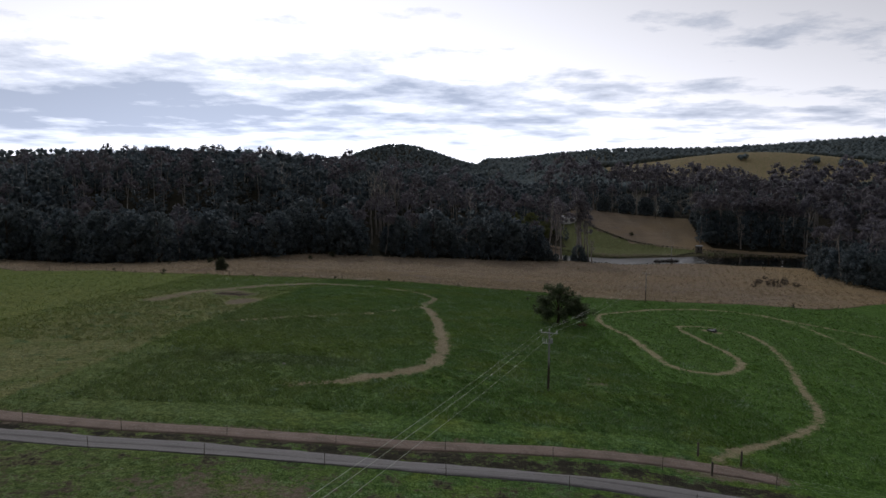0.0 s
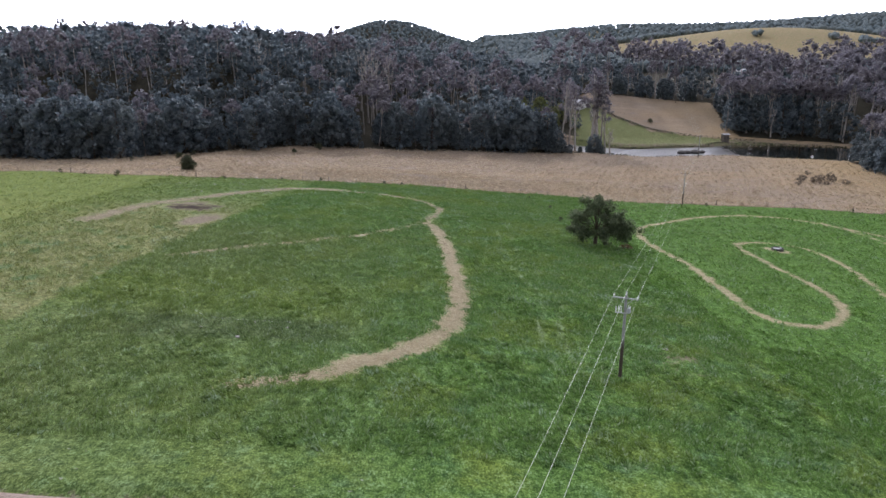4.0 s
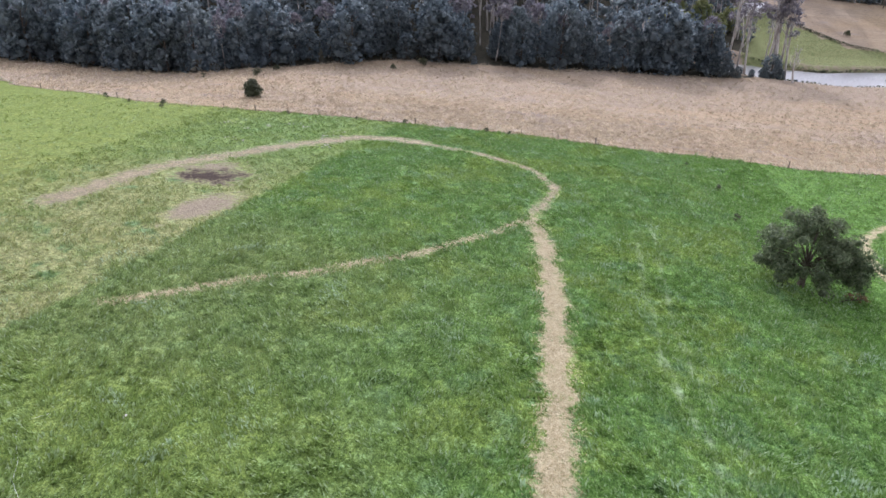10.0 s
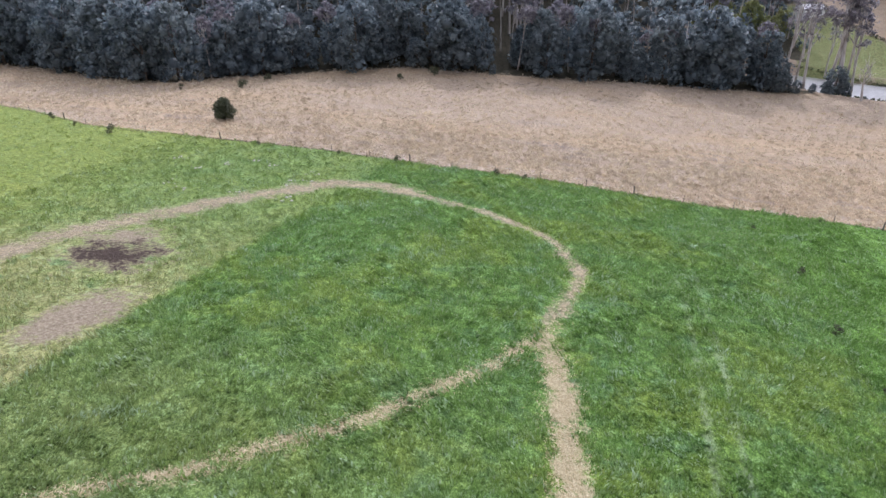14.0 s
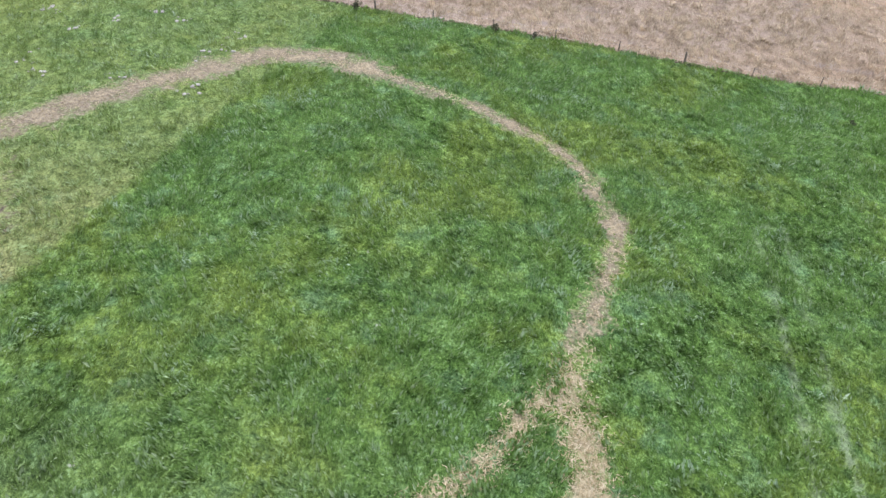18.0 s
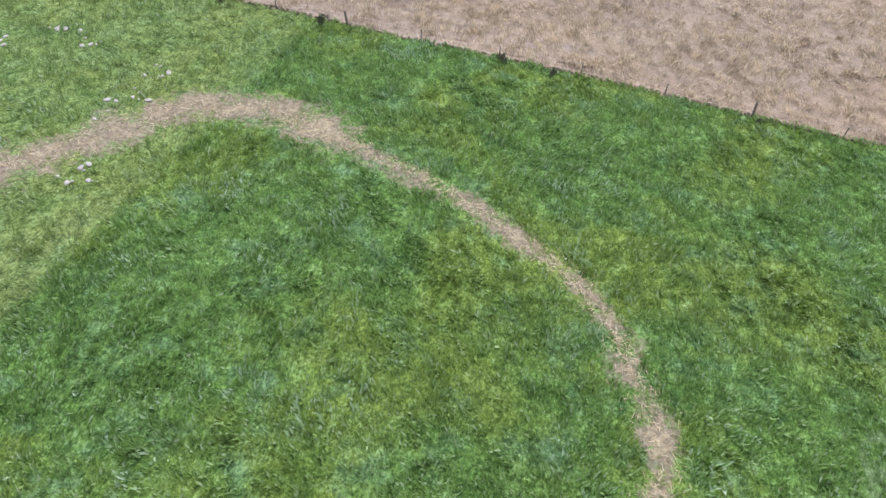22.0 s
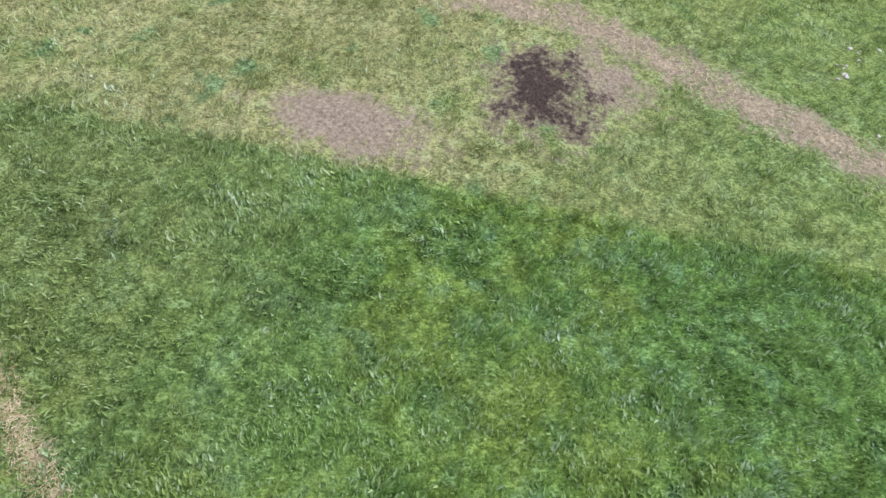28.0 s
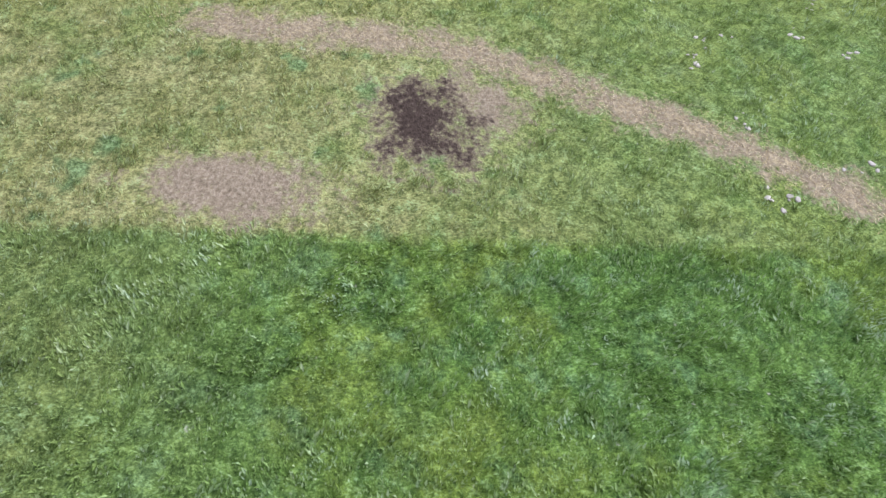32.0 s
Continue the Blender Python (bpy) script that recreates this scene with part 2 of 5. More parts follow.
class Nodes:
    """Short words for building one material's nodes."""

    def __init__(self, m):
        self.m, self.n, self.l = m, m.node_tree.nodes, m.node_tree.links
        self.bsdf, self.out = self.n["Principled BSDF"], self.n["Material Output"]
        self.pos = self.n.new("ShaderNodeNewGeometry").outputs["Position"]

    def put(self, socket, v):
        if isinstance(v, (int, float)):
            socket.default_value = v
        elif isinstance(v, tuple):
            socket.default_value = (*v, 1) if len(v) == 3 else v
        else:
            self.l.new(v, socket)

    def noise(self, scale, detail=4, rough=0.55, vector=None, stretch=None, shift=0.0):
        v = vector or self.pos
        if stretch or shift:
            mp = self.n.new("ShaderNodeMapping")
            mp.inputs["Scale"].default_value = stretch or (1, 1, 1)
            mp.inputs["Location"].default_value = (shift, shift * 0.7, 0)
            self.l.new(v, mp.inputs["Vector"])
            v = mp.outputs[0]
        t = self.n.new("ShaderNodeTexNoise")
        t.inputs["Scale"].default_value, t.inputs["Detail"].default_value, t.inputs["Roughness"].default_value = scale, detail, rough
        self.l.new(v, t.inputs["Vector"])
        return t.outputs["Fac"]

    def math(self, op, a, b=0.0, clamp=False):
        t = self.n.new("ShaderNodeMath")
        t.operation, t.use_clamp = op, clamp
        self.put(t.inputs[0], a)
        self.put(t.inputs[1], b)
        return t.outputs[0]

    def span(self, v, a, b, lo=0.0, hi=1.0):
        t = self.n.new("ShaderNodeMapRange")
        for i, q in enumerate((v, a, b, lo, hi)):
            self.put(t.inputs[i], q)
        return t.outputs[0]

    def mix(self, f, a, b):
        t = self.n.new("ShaderNodeMix")
        t.data_type = "RGBA"
        self.put(t.inputs["Factor"], f)
        self.put(t.inputs["A"], a)
        self.put(t.inputs["B"], b)
        return t.outputs["Result"]

    def ramp(self, v, *stops):
        t = self.n.new("ShaderNodeValToRGB")
        while len(t.color_ramp.elements) < len(stops):
            t.color_ramp.elements.new(0.5)
        for e, (p, c) in zip(t.color_ramp.elements, stops):
            e.position, e.color = p, (*c, 1)
        self.l.new(v, t.inputs[0])
        return t.outputs[0]

    def relief(self, h, strength, distance):
        t = self.n.new("ShaderNodeBump")
        t.inputs["Strength"].default_value, t.inputs["Distance"].default_value = strength, distance
        self.l.new(h, t.inputs["Height"])
        self.l.new(t.outputs[0], self.bsdf.inputs["Normal"])

    def colour(self, v):
        self.put(self.bsdf.inputs["Base Color"], v)

    def island(self):
        return self.n.new("ShaderNodeNewGeometry").outputs["Random Per Island"]

    def thing(self):
        return self.n.new("ShaderNodeObjectInfo").outputs["Random"]

    def attr(self, name):
        t = self.n.new("ShaderNodeAttribute")
        t.attribute_name = name
        s = self.n.new("ShaderNodeSeparateColor")
        self.l.new(t.outputs["Color"], s.inputs[0])
        return (*s.outputs, t.outputs["Alpha"])

    def thin(self, amount, colour):
        """Leaves let some light through."""
        t = self.n.new("ShaderNodeBsdfTranslucent")
        self.put(t.inputs["Color"], colour)
        x = self.n.new("ShaderNodeMixShader")
        x.inputs[0].default_value = amount
        self.l.new(self.bsdf.outputs[0], x.inputs[1])
        self.l.new(t.outputs[0], x.inputs[2])
        self.l.new(x.outputs[0], self.out.inputs["Surface"])


def pasture_colour(k):
    """Green of the paddock: strips grazed in turn, with straight edges between them, broad patches and streaky clumps of blades."""
    sep = k.n.new("ShaderNodeSeparateXYZ")
    k.l.new(k.pos, sep.inputs[0])
    px, py = sep.outputs[0], sep.outputs[1]
    broad = k.noise(0.05, 4, 0.55)
    mid = k.noise(0.30, 5, 0.6)
    wisp = k.math("MULTIPLY", k.math("SUBTRACT", k.noise(0.8, 4, 0.65), 0.5), 3.0)
    # the grazed strip on the high side, the fresh one on the low side
    west = k.span(k.math("ADD", k.math("SUBTRACT", px, k.math("MULTIPLY", py, 0.07)), wisp), -50.9, -49.7, 1.0, 0.0)
    west = k.math("MULTIPLY", west, k.span(k.math("ADD", py, wisp), 118.0, 146.0, 1.0, 0.5))
    east = k.span(k.math("ADD", k.math("ADD", px, k.math("MULTIPLY", py, 0.125)), wisp), 38.7, 40.1)
    north = k.span(k.math("ADD", py, k.math("MULTIPLY", broad, 30.0)), 126.0, 152.0)
    c = k.ramp(mid, (0.30, (0.110, 0.216, 0.048)), (0.5, (0.150, 0.280, 0.058)), (0.70, (0.208, 0.362, 0.088)))
    c = k.mix(k.math("MULTIPLY", k.span(k.noise(0.09, 5, 0.62, shift=2.0), 0.48, 0.60), 0.85), c, k.ramp(mid, (0.3, (0.180, 0.270, 0.042)), (0.7, (0.268, 0.362, 0.066))))
    # bluish sheen in drifts, put into the green as colour
    c = k.mix(k.span(k.noise(0.34, 5, 0.68, shift=17.0), 0.53, 0.66, 0.0, 0.60), c, (0.190, 0.345, 0.175))
    c = k.mix(k.span(k.noise(0.7, 3, 0.6, shift=31.0), 0.58, 0.70, 0.0, 0.45), c, (0.050, 0.130, 0.058))
    # duller regrowth up the slope towards the road
    dull = k.math("MULTIPLY", k.span(k.math("ADD", py, k.math("MULTIPLY", k.noise(0.1, 4, 0.6), 30.0)), 132.0, 112.0), k.span(px, 0.0, -36.0, 0.0, 0.9))
    c = k.mix(dull, c, k.ramp(mid, (0.3, (0.190, 0.258, 0.080)), (0.7, (0.295, 0.345, 0.122))))
    lime = k.math("MULTIPLY", k.span(k.math("ABSOLUTE", k.math("SUBTRACT", k.math("ADD", py, k.math("MULTIPLY", wisp, 1.5)), 65.5)), 10.0, 4.0), k.span(px, -6.0, -20.0, 0.0, 0.8))
    c = k.mix(lime, c, k.ramp(mid, (0.3, (0.195, 0.275, 0.050)), (0.7, (0.285, 0.355, 0.085))))
    damp = k.math("MULTIPLY", k.span(k.math("ABSOLUTE", k.math("SUBTRACT", k.math("ADD", py, wisp), 53.2)), 4.6, 2.2), k.math("MULTIPLY", k.span(px, -8.0, -15.0), k.span(k.math("ADD", px, wisp), -37.0, -32.0)))
    c = k.mix(k.math("MULTIPLY", damp, 0.55), c, k.ramp(mid, (0.3, (0.110, 0.140, 0.075)), (0.7, (0.190, 0.215, 0.115))))
    c = k.mix(k.math("MULTIPLY", east, 0.85), c, k.ramp(mid, (0.3, (0.108, 0.232, 0.036)), (0.7, (0.175, 0.330, 0.058))))
    worn = k.ramp(mid, (0.3, (0.305, 0.305, 0.112)), (0.7, (0.460, 0.440, 0.205)))
    worn = k.mix(k.span(k.noise(0.16, 4, 0.6, shift=11.0), 0.52, 0.68, 0.0, 0.7), worn, (0.200, 0.275, 0.075))
    worn = k.mix(k.span(k.noise(0.22, 3, 0.55, shift=5.0), 0.60, 0.66, 0.0, 0.7), worn, (0.120, 0.245, 0.105))
    worn = k.mix(k.math("MULTIPLY", north, k.span(k.noise(0.5, 5, 0.7, shift=13.0), 0.60, 0.72, 0.0, 0.6)), worn, (0.330, 0.285, 0.215))
    worn = k.mix(k.math("MULTIPLY", north, 0.6), worn, k.ramp(mid, (0.3, (0.175, 0.270, 0.065)), (0.7, (0.290, 0.375, 0.125))))
    c = k.mix(k.math("MULTIPLY", west, 0.95), c, worn)
    c = k.mix(k.span(k.math("ADD", px, k.math("MULTIPLY", wisp, 3.0)), -62.0, -82.0, 0.0, 0.75), c, k.ramp(mid, (0.3, (0.240, 0.290, 0.055)), (0.7, (0.360, 0.400, 0.095))))
    c = k.mix(k.span(py, 296.0, 315.0, 0.0, 0.95), c, k.ramp(mid, (0.3, (0.260, 0.255, 0.110)), (0.7, (0.350, 0.335, 0.165))))
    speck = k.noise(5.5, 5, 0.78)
    # dark specks paint the shade between blades, pale specks their glints
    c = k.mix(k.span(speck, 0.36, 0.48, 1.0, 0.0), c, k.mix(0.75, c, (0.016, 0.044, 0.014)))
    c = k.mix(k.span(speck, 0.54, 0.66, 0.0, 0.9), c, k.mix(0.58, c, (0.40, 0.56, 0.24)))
    return c, mid


# ground
GROUND = material("ground_cover", 0.9, 0.04)
k = Nodes(GROUND)
dry, bare, hay, wood = k.attr("cover")
mud, rut_pale = k.attr("mud")[:2]
fine = k.noise(3.2, 7, 0.7)
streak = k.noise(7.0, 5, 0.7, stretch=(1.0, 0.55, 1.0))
small = k.noise(0.8, 5, 0.6)
rag = k.math("ADD", k.math("MULTIPLY", k.math("SUBTRACT", k.noise(0.45, 4, 0.6), 0.5), 1.3), k.math("MULTIPLY", k.math("SUBTRACT", k.noise(2.2, 6, 0.7), 0.5), 1.1))
green, mid = pasture_colour(k)
# dark streaks put the shade between tufts into the green
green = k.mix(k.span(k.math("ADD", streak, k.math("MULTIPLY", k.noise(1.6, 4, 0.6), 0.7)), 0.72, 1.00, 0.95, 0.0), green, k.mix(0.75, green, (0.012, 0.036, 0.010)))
# pale streaks are glints of leaning grass, mixed in as colour
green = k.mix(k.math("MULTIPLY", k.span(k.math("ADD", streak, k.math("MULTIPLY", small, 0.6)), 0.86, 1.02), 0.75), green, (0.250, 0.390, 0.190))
green = k.mix(k.span(k.noise(1.7, 3, 0.5, shift=40.0), 0.72, 0.78, 0.0, 0.7), green, (0.42, 0.42, 0.36))
straw = k.ramp(k.noise(0.9, 7, 0.72, stretch=(0.45, 1.0, 1.0)), (0.30, (0.270, 0.210, 0.158)), (0.50, (0.330, 0.265, 0.200)), (0.70, (0.390, 0.322, 0.245)))
straw = k.mix(k.span(k.noise(0.035, 4, 0.55, stretch=(0.5, 1.3, 1.0)), 0.46, 0.62), straw, k.ramp(small, (0.3, (0.330, 0.245, 0.160)), (0.7, (0.410, 0.318, 0.215))))
straw = k.mix(k.span(k.noise(0.16, 5, 0.65, stretch=(0.4, 1.4, 1.0), shift=9.0), 0.60, 0.70, 0.0, 0.7), straw, k.ramp(fine, (0.3, (0.250, 0.215, 0.190)), (0.7, (0.370, 0.325, 0.300))))
straw = k.mix(k.span(k.noise(0.28, 6, 0.7, stretch=(0.22, 1.3, 1.0), shift=3.0), 0.52, 0.66, 0.0, 0.45), straw, (0.460, 0.380, 0.275))
straw = k.mix(k.span(k.noise(0.40, 6, 0.7, stretch=(0.25, 1.5, 1.0), shift=23.0), 0.55, 0.68, 0.0, 0.4), straw, (0.240, 0.188, 0.145))
sx = k.n.new("ShaderNodeSeparateXYZ")
k.l.new(k.pos, sx.inputs[0])
straw = k.mix(k.span(k.math("ADD", sx.outputs[0], k.math("MULTIPLY", k.noise(0.06, 4, 0.6), 40.0)), 125.0, 175.0, 0.0, 0.45), straw, k.ramp(small, (0.3, (0.400, 0.285, 0.120)), (0.7, (0.520, 0.390, 0.190))))
straw = k.mix(k.math("MULTIPLY", k.span(k.noise(1.5, 6, 0.75, stretch=(0.7, 1.3, 1.0)), 0.50, 0.66), 0.75), straw, (0.150, 0.112, 0.082))
earth = k.ramp(fine, (0.3, (0.130, 0.098, 0.070)), (0.5, (0.245, 0.198, 0.148)), (0.7, (0.370, 0.315, 0.245)))
chaff = k.ramp(streak, (0.28, (0.200, 0.165, 0.090)), (0.5, (0.420, 0.360, 0.225)), (0.72, (0.580, 0.510, 0.350)))
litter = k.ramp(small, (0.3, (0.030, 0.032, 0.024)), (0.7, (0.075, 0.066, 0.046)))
wet = k.ramp(fine, (0.3, (0.024, 0.018, 0.015)), (0.7, (0.085, 0.064, 0.052)))
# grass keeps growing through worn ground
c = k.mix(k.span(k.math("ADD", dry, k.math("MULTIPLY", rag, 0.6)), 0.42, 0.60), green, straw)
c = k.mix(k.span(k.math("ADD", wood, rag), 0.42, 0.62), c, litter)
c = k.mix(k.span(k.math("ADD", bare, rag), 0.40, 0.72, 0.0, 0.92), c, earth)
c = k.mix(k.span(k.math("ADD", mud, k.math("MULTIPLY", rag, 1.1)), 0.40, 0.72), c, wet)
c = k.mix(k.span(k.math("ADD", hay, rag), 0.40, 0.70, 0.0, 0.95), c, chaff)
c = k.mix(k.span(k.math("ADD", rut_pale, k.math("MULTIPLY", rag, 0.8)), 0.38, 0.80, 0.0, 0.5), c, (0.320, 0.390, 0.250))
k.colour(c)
k.put(k.bsdf.inputs["Roughness"], k.span(k.math("ADD", mud, rag), 0.45, 0.7, 0.92, 1.0))
k.relief(k.math("ADD", k.math("MULTIPLY", fine, 0.8), k.math("ADD", k.math("MULTIPLY", streak, 0.5), k.noise(0.9, 3, 0.5))), 0.9, 0.24)

# blades and leaves
BLADE = material("grass_blade", 0.5, 0.3)
k = Nodes(BLADE)
green, mid = pasture_colour(k)
each = k.island()
# blade tones vary; the darkest also deepen the gaps with painted shade
c = k.mix(k.span(each, 0.0, 1.0, 0.18, 0.50), green, k.ramp(each, (0.0, (0.034, 0.082, 0.018)), (0.22, (0.062, 0.132, 0.028)), (0.5, (0.175, 0.305, 0.062)), (0.85, (0.330, 0.460, 0.205)), (1.0, (0.50, 0.58, 0.42))))
# patches of whitish gloss on leaning blades, painted into their colour
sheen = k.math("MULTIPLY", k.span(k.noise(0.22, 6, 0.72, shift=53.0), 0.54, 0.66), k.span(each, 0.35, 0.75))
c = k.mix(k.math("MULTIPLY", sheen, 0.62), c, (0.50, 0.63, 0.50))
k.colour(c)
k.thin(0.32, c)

TUSSOCK = material("dry_grass_blade", 0.75, 0.2)
k = Nodes(TUSSOCK)
c = k.ramp(k.island(), (0.0, (0.285, 0.235, 0.160)), (0.4, (0.510, 0.432, 0.305)), (0.85, (0.675, 0.592, 0.435)), (1.0, (0.370, 0.340, 0.240)))
c = k.mix(k.span(k.noise(0.06, 4, 0.6), 0.45, 0.65), c, k.mix(0.28, c, (0.42, 0.31, 0.22)))
c = k.mix(k.span(k.noise(0.022, 3, 0.5, stretch=(0.6, 1.4, 1.0), shift=4.0), 0.47, 0.60, 0.0, 0.45), c, (0.720, 0.630, 0.480))
knot = k.noise(0.75, 5, 0.7, shift=7.0)
c = k.mix(k.span(knot, 0.52, 0.62, 0.0, 0.7), c, (0.740, 0.620, 0.430))
c = k.mix(k.span(knot, 0.48, 0.38, 0.0, 0.75), c, (0.290, 0.230, 0.170))
c = k.mix(k.span(k.noise(0.11, 5, 0.65, stretch=(0.5, 1.3, 1.0), shift=19.0), 0.56, 0.66, 0.0, 0.7), c, (0.480, 0.420, 0.385))
sx = k.n.new("ShaderNodeSeparateXYZ")
k.l.new(k.pos, sx.inputs[0])
c = k.mix(k.span(k.math("ADD", sx.outputs[0], k.math("MULTIPLY", k.noise(0.06, 4, 0.6), 40.0)), 125.0, 175.0, 0.0, 0.4), c, (0.560, 0.430, 0.240))
k.colour(c)
k.thin(0.42, c)

STRAW = material("straw", 0.7, 0.25)
k = Nodes(STRAW)
k.colour(k.ramp(k.island(), (0.0, (0.220, 0.170, 0.080)), (0.5, (0.440, 0.360, 0.200)), (1.0, (0.600, 0.520, 0.350))))


def leaf_material(name, dark, mid, light, through=0.3, warm=(0.110, 0.105, 0.065), gloss=0.5, spec=0.45):
    m = material(name, gloss, spec)
    k = Nodes(m)
    c = k.ramp(k.math("ADD", k.math("MULTIPLY", k.island(), 0.45), k.math("MULTIPLY", k.noise(2.2, 6, 0.75), 0.6)), (0.24, dark), (0.5, mid), (0.85, light))
    tone = k.noise(0.075, 2, 0.5)
    c = k.mix(k.span(tone, 0.40, 0.62, 0.0, 0.5), c, k.mix(0.6, c, warm))
    k.relief(k.noise(1.6, 4, 0.65), 0.8, 0.5)
    k.colour(c)
    k.thin(through, c)
    return m


# wattle and gum colours raised and blued to carry haze over the wood
LEAF_WATTLE = leaf_material("wattle_leaf", (0.054, 0.082, 0.100), (0.144, 0.190, 0.220), (0.300, 0.365, 0.385), 0.5)
LEAF_GUM = leaf_material("gum_leaf", (0.112, 0.110, 0.140), (0.215, 0.208, 0.246), (0.340, 0.332, 0.340), 0.5, (0.230, 0.175, 0.155))
# distant haze is painted into this leaf colour, pale and bluish
LEAF_HAZED = leaf_material("hazed_far_leaf", (0.140, 0.185, 0.198), (0.200, 0.250, 0.262), (0.260, 0.305, 0.305), 0.2, gloss=1.0, spec=0.1)
LEAF_SCRUB = leaf_material("scrub_twigs", (0.110, 0.085, 0.065), (0.200, 0.160, 0.120), (0.300, 0.250, 0.190), 0.3)
DEAD_LEAF = leaf_material("dead_leaf", (0.10, 0.05, 0.03), (0.20, 0.10, 0.06), (0.28, 0.16, 0.09))
LEAF_OAK = leaf_material("paddock_tree_leaf", (0.055, 0.085, 0.038), (0.125, 0.172, 0.082), (0.250, 0.300, 0.165), 0.55)
LEAF_LIME = leaf_material("young_leaf", (0.150, 0.180, 0.070), (0.240, 0.280, 0.115), (0.350, 0.390, 0.190), 0.55, (0.30, 0.26, 0.10))

BARK_PALE = material("pale_bark", 0.85, 0.2)
k = Nodes(BARK_PALE)
k.colour(k.mix(k.span(k.noise(1.2, 5, 0.6, stretch=(1, 1, 0.25)), 0.4, 0.65), (0.52, 0.49, 0.45), (0.26, 0.22, 0.19)))
BARK_DARK = material("dark_bark", 0.9, 0.2)
k = Nodes(BARK_DARK)
k.colour(k.mix(k.noise(2.5, 5, 0.65, stretch=(1, 1, 0.2)), (0.045, 0.036, 0.028), (0.15, 0.12, 0.092)))

ROADWAY = material("gravel_road", 0.9, 0.2)
k = Nodes(ROADWAY)
_, rut, _, _ = k.attr("cover")
g = k.noise(9, 6, 0.75)
c = k.ramp(g, (0.3, (0.150, 0.142, 0.140)), (0.5, (0.255, 0.245, 0.240)), (0.7, (0.350, 0.335, 0.325)))
c = k.mix(k.span(k.math("ADD", rut, k.math("MULTIPLY", k.math("SUBTRACT", k.noise(0.35, 4, 0.6), 0.5), 0.8)), 0.45, 0.8), c, k.mix(0.6, c, (0.085, 0.080, 0.075)))
k.colour(c)
k.relief(g, 0.6, 0.03)
CLAY = material("clay_track", 0.92, 0.15)
k = Nodes(CLAY)
g = k.noise(5, 6, 0.7)
k.colour(k.mix(k.span(k.noise(0.4, 4, 0.6), 0.42, 0.66), k.ramp(g, (0.3, (0.210, 0.155, 0.125)), (0.7, (0.385, 0.305, 0.255))), k.ramp(g, (0.3, (0.14, 0.11, 0.085)), (0.7, (0.27, 0.215, 0.17)))))
k.relief(g, 0.7, 0.06)

WATER_M = material("river_water", 0.30, 1.0)
k = Nodes(WATER_M)
k.colour((0.012, 0.014, 0.010))
wx = k.n.new("ShaderNodeSeparateXYZ")
k.l.new(k.pos, wx.inputs[0])
calm = k.span(k.math("ADD", wx.outputs[0], k.math("MULTIPLY", k.math("SUBTRACT", k.noise(0.12, 3, 0.6), 0.5), 26.0)), 128.0, 142.0, 0.30, 0.05)
k.put(k.bsdf.inputs["Roughness"], calm)
k.bsdf.inputs["Coat Weight"].default_value = 1.0
k.bsdf.inputs["Coat IOR"].default_value = 2.2
k.put(k.bsdf.inputs["Coat Roughness"], calm)
k.relief(k.noise(0.5, 3, 0.5, stretch=(1, 2.2, 1)), 0.5, 0.12)

POLE_WOOD = material("weathered_pole_wood", 0.8, 0.25)
k = Nodes(POLE_WOOD)
tc = k.n.new("ShaderNodeTexCoord")
gz = k.n.new("ShaderNodeSeparateXYZ")
k.l.new(tc.outputs["Object"], gz.inputs[0])
grain = k.noise(3.0, 6, 0.7, vector=tc.outputs["Object"], stretch=(6, 6, 0.5))
aged = k.span(k.math("ADD", gz.outputs[2], k.math("MULTIPLY", grain, 1.4)), 3.9, 5.2)
k.colour(k.mix(aged, k.mix(grain, (0.045, 0.034, 0.028), (0.12, 0.095, 0.075)), k.mix(grain, (0.24, 0.24, 0.235), (0.46, 0.455, 0.44))))
POST_WOOD = material("grey_post_wood", 0.85, 0.2)
k = Nodes(POST_WOOD)
k.colour(k.mix(k.noise(6, 5, 0.65, stretch=(1, 1, 0.2)), (0.07, 0.06, 0.05), (0.24, 0.21, 0.18)))
STEEL = material("galvanised_steel", 0.45, 0.5, 0.85)
k = Nodes(STEEL)
k.colour(k.mix(k.noise(4, 4, 0.6), (0.42, 0.43, 0.44), (0.62, 0.63, 0.64)))
WIRE = material("aluminium_conductor", 0.5, 0.5, 0.3)
Nodes(WIRE).colour((0.62, 0.66, 0.55))
PORCELAIN = material("glazed_porcelain", 0.25, 0.5)
Nodes(PORCELAIN).colour((0.78, 0.79, 0.78))
PAINT_GREY = material("grey_enamel", 0.5, 0.4)
k = Nodes(PAINT_GREY)
k.colour(k.mix(k.noise(5, 4, 0.6), (0.42, 0.44, 0.46), (0.55, 0.57, 0.58)))
CONCRETE = material("stained_concrete", 0.9, 0.2)
k = Nodes(CONCRETE)
k.colour(k.mix(k.noise(2.5, 6, 0.65), (0.05, 0.05, 0.05), (0.17, 0.16, 0.15)))
STONE = material("wet_river_stone", 0.6, 0.4)
k = Nodes(STONE)
k.colour(k.mix(k.noise(2.0, 6, 0.65), (0.035, 0.033, 0.03), (0.12, 0.11, 0.10)))
STONE_PALE = material("pale_field_stone", 0.85, 0.25)
k = Nodes(STONE_PALE)
k.colour(k.mix(k.noise(6.0, 5, 0.65), (0.30, 0.27, 0.25), (0.56, 0.54, 0.50)))
WALL_PALE = material("pale_weatherboard", 0.7, 0.3)
k = Nodes(WALL_PALE)
k.colour(k.mix(k.noise(0.8, 4, 0.6), (0.60, 0.60, 0.58), (0.76, 0.76, 0.74)))
ROOF_TIN = material("tin_roof", 0.4, 0.5, 0.4)
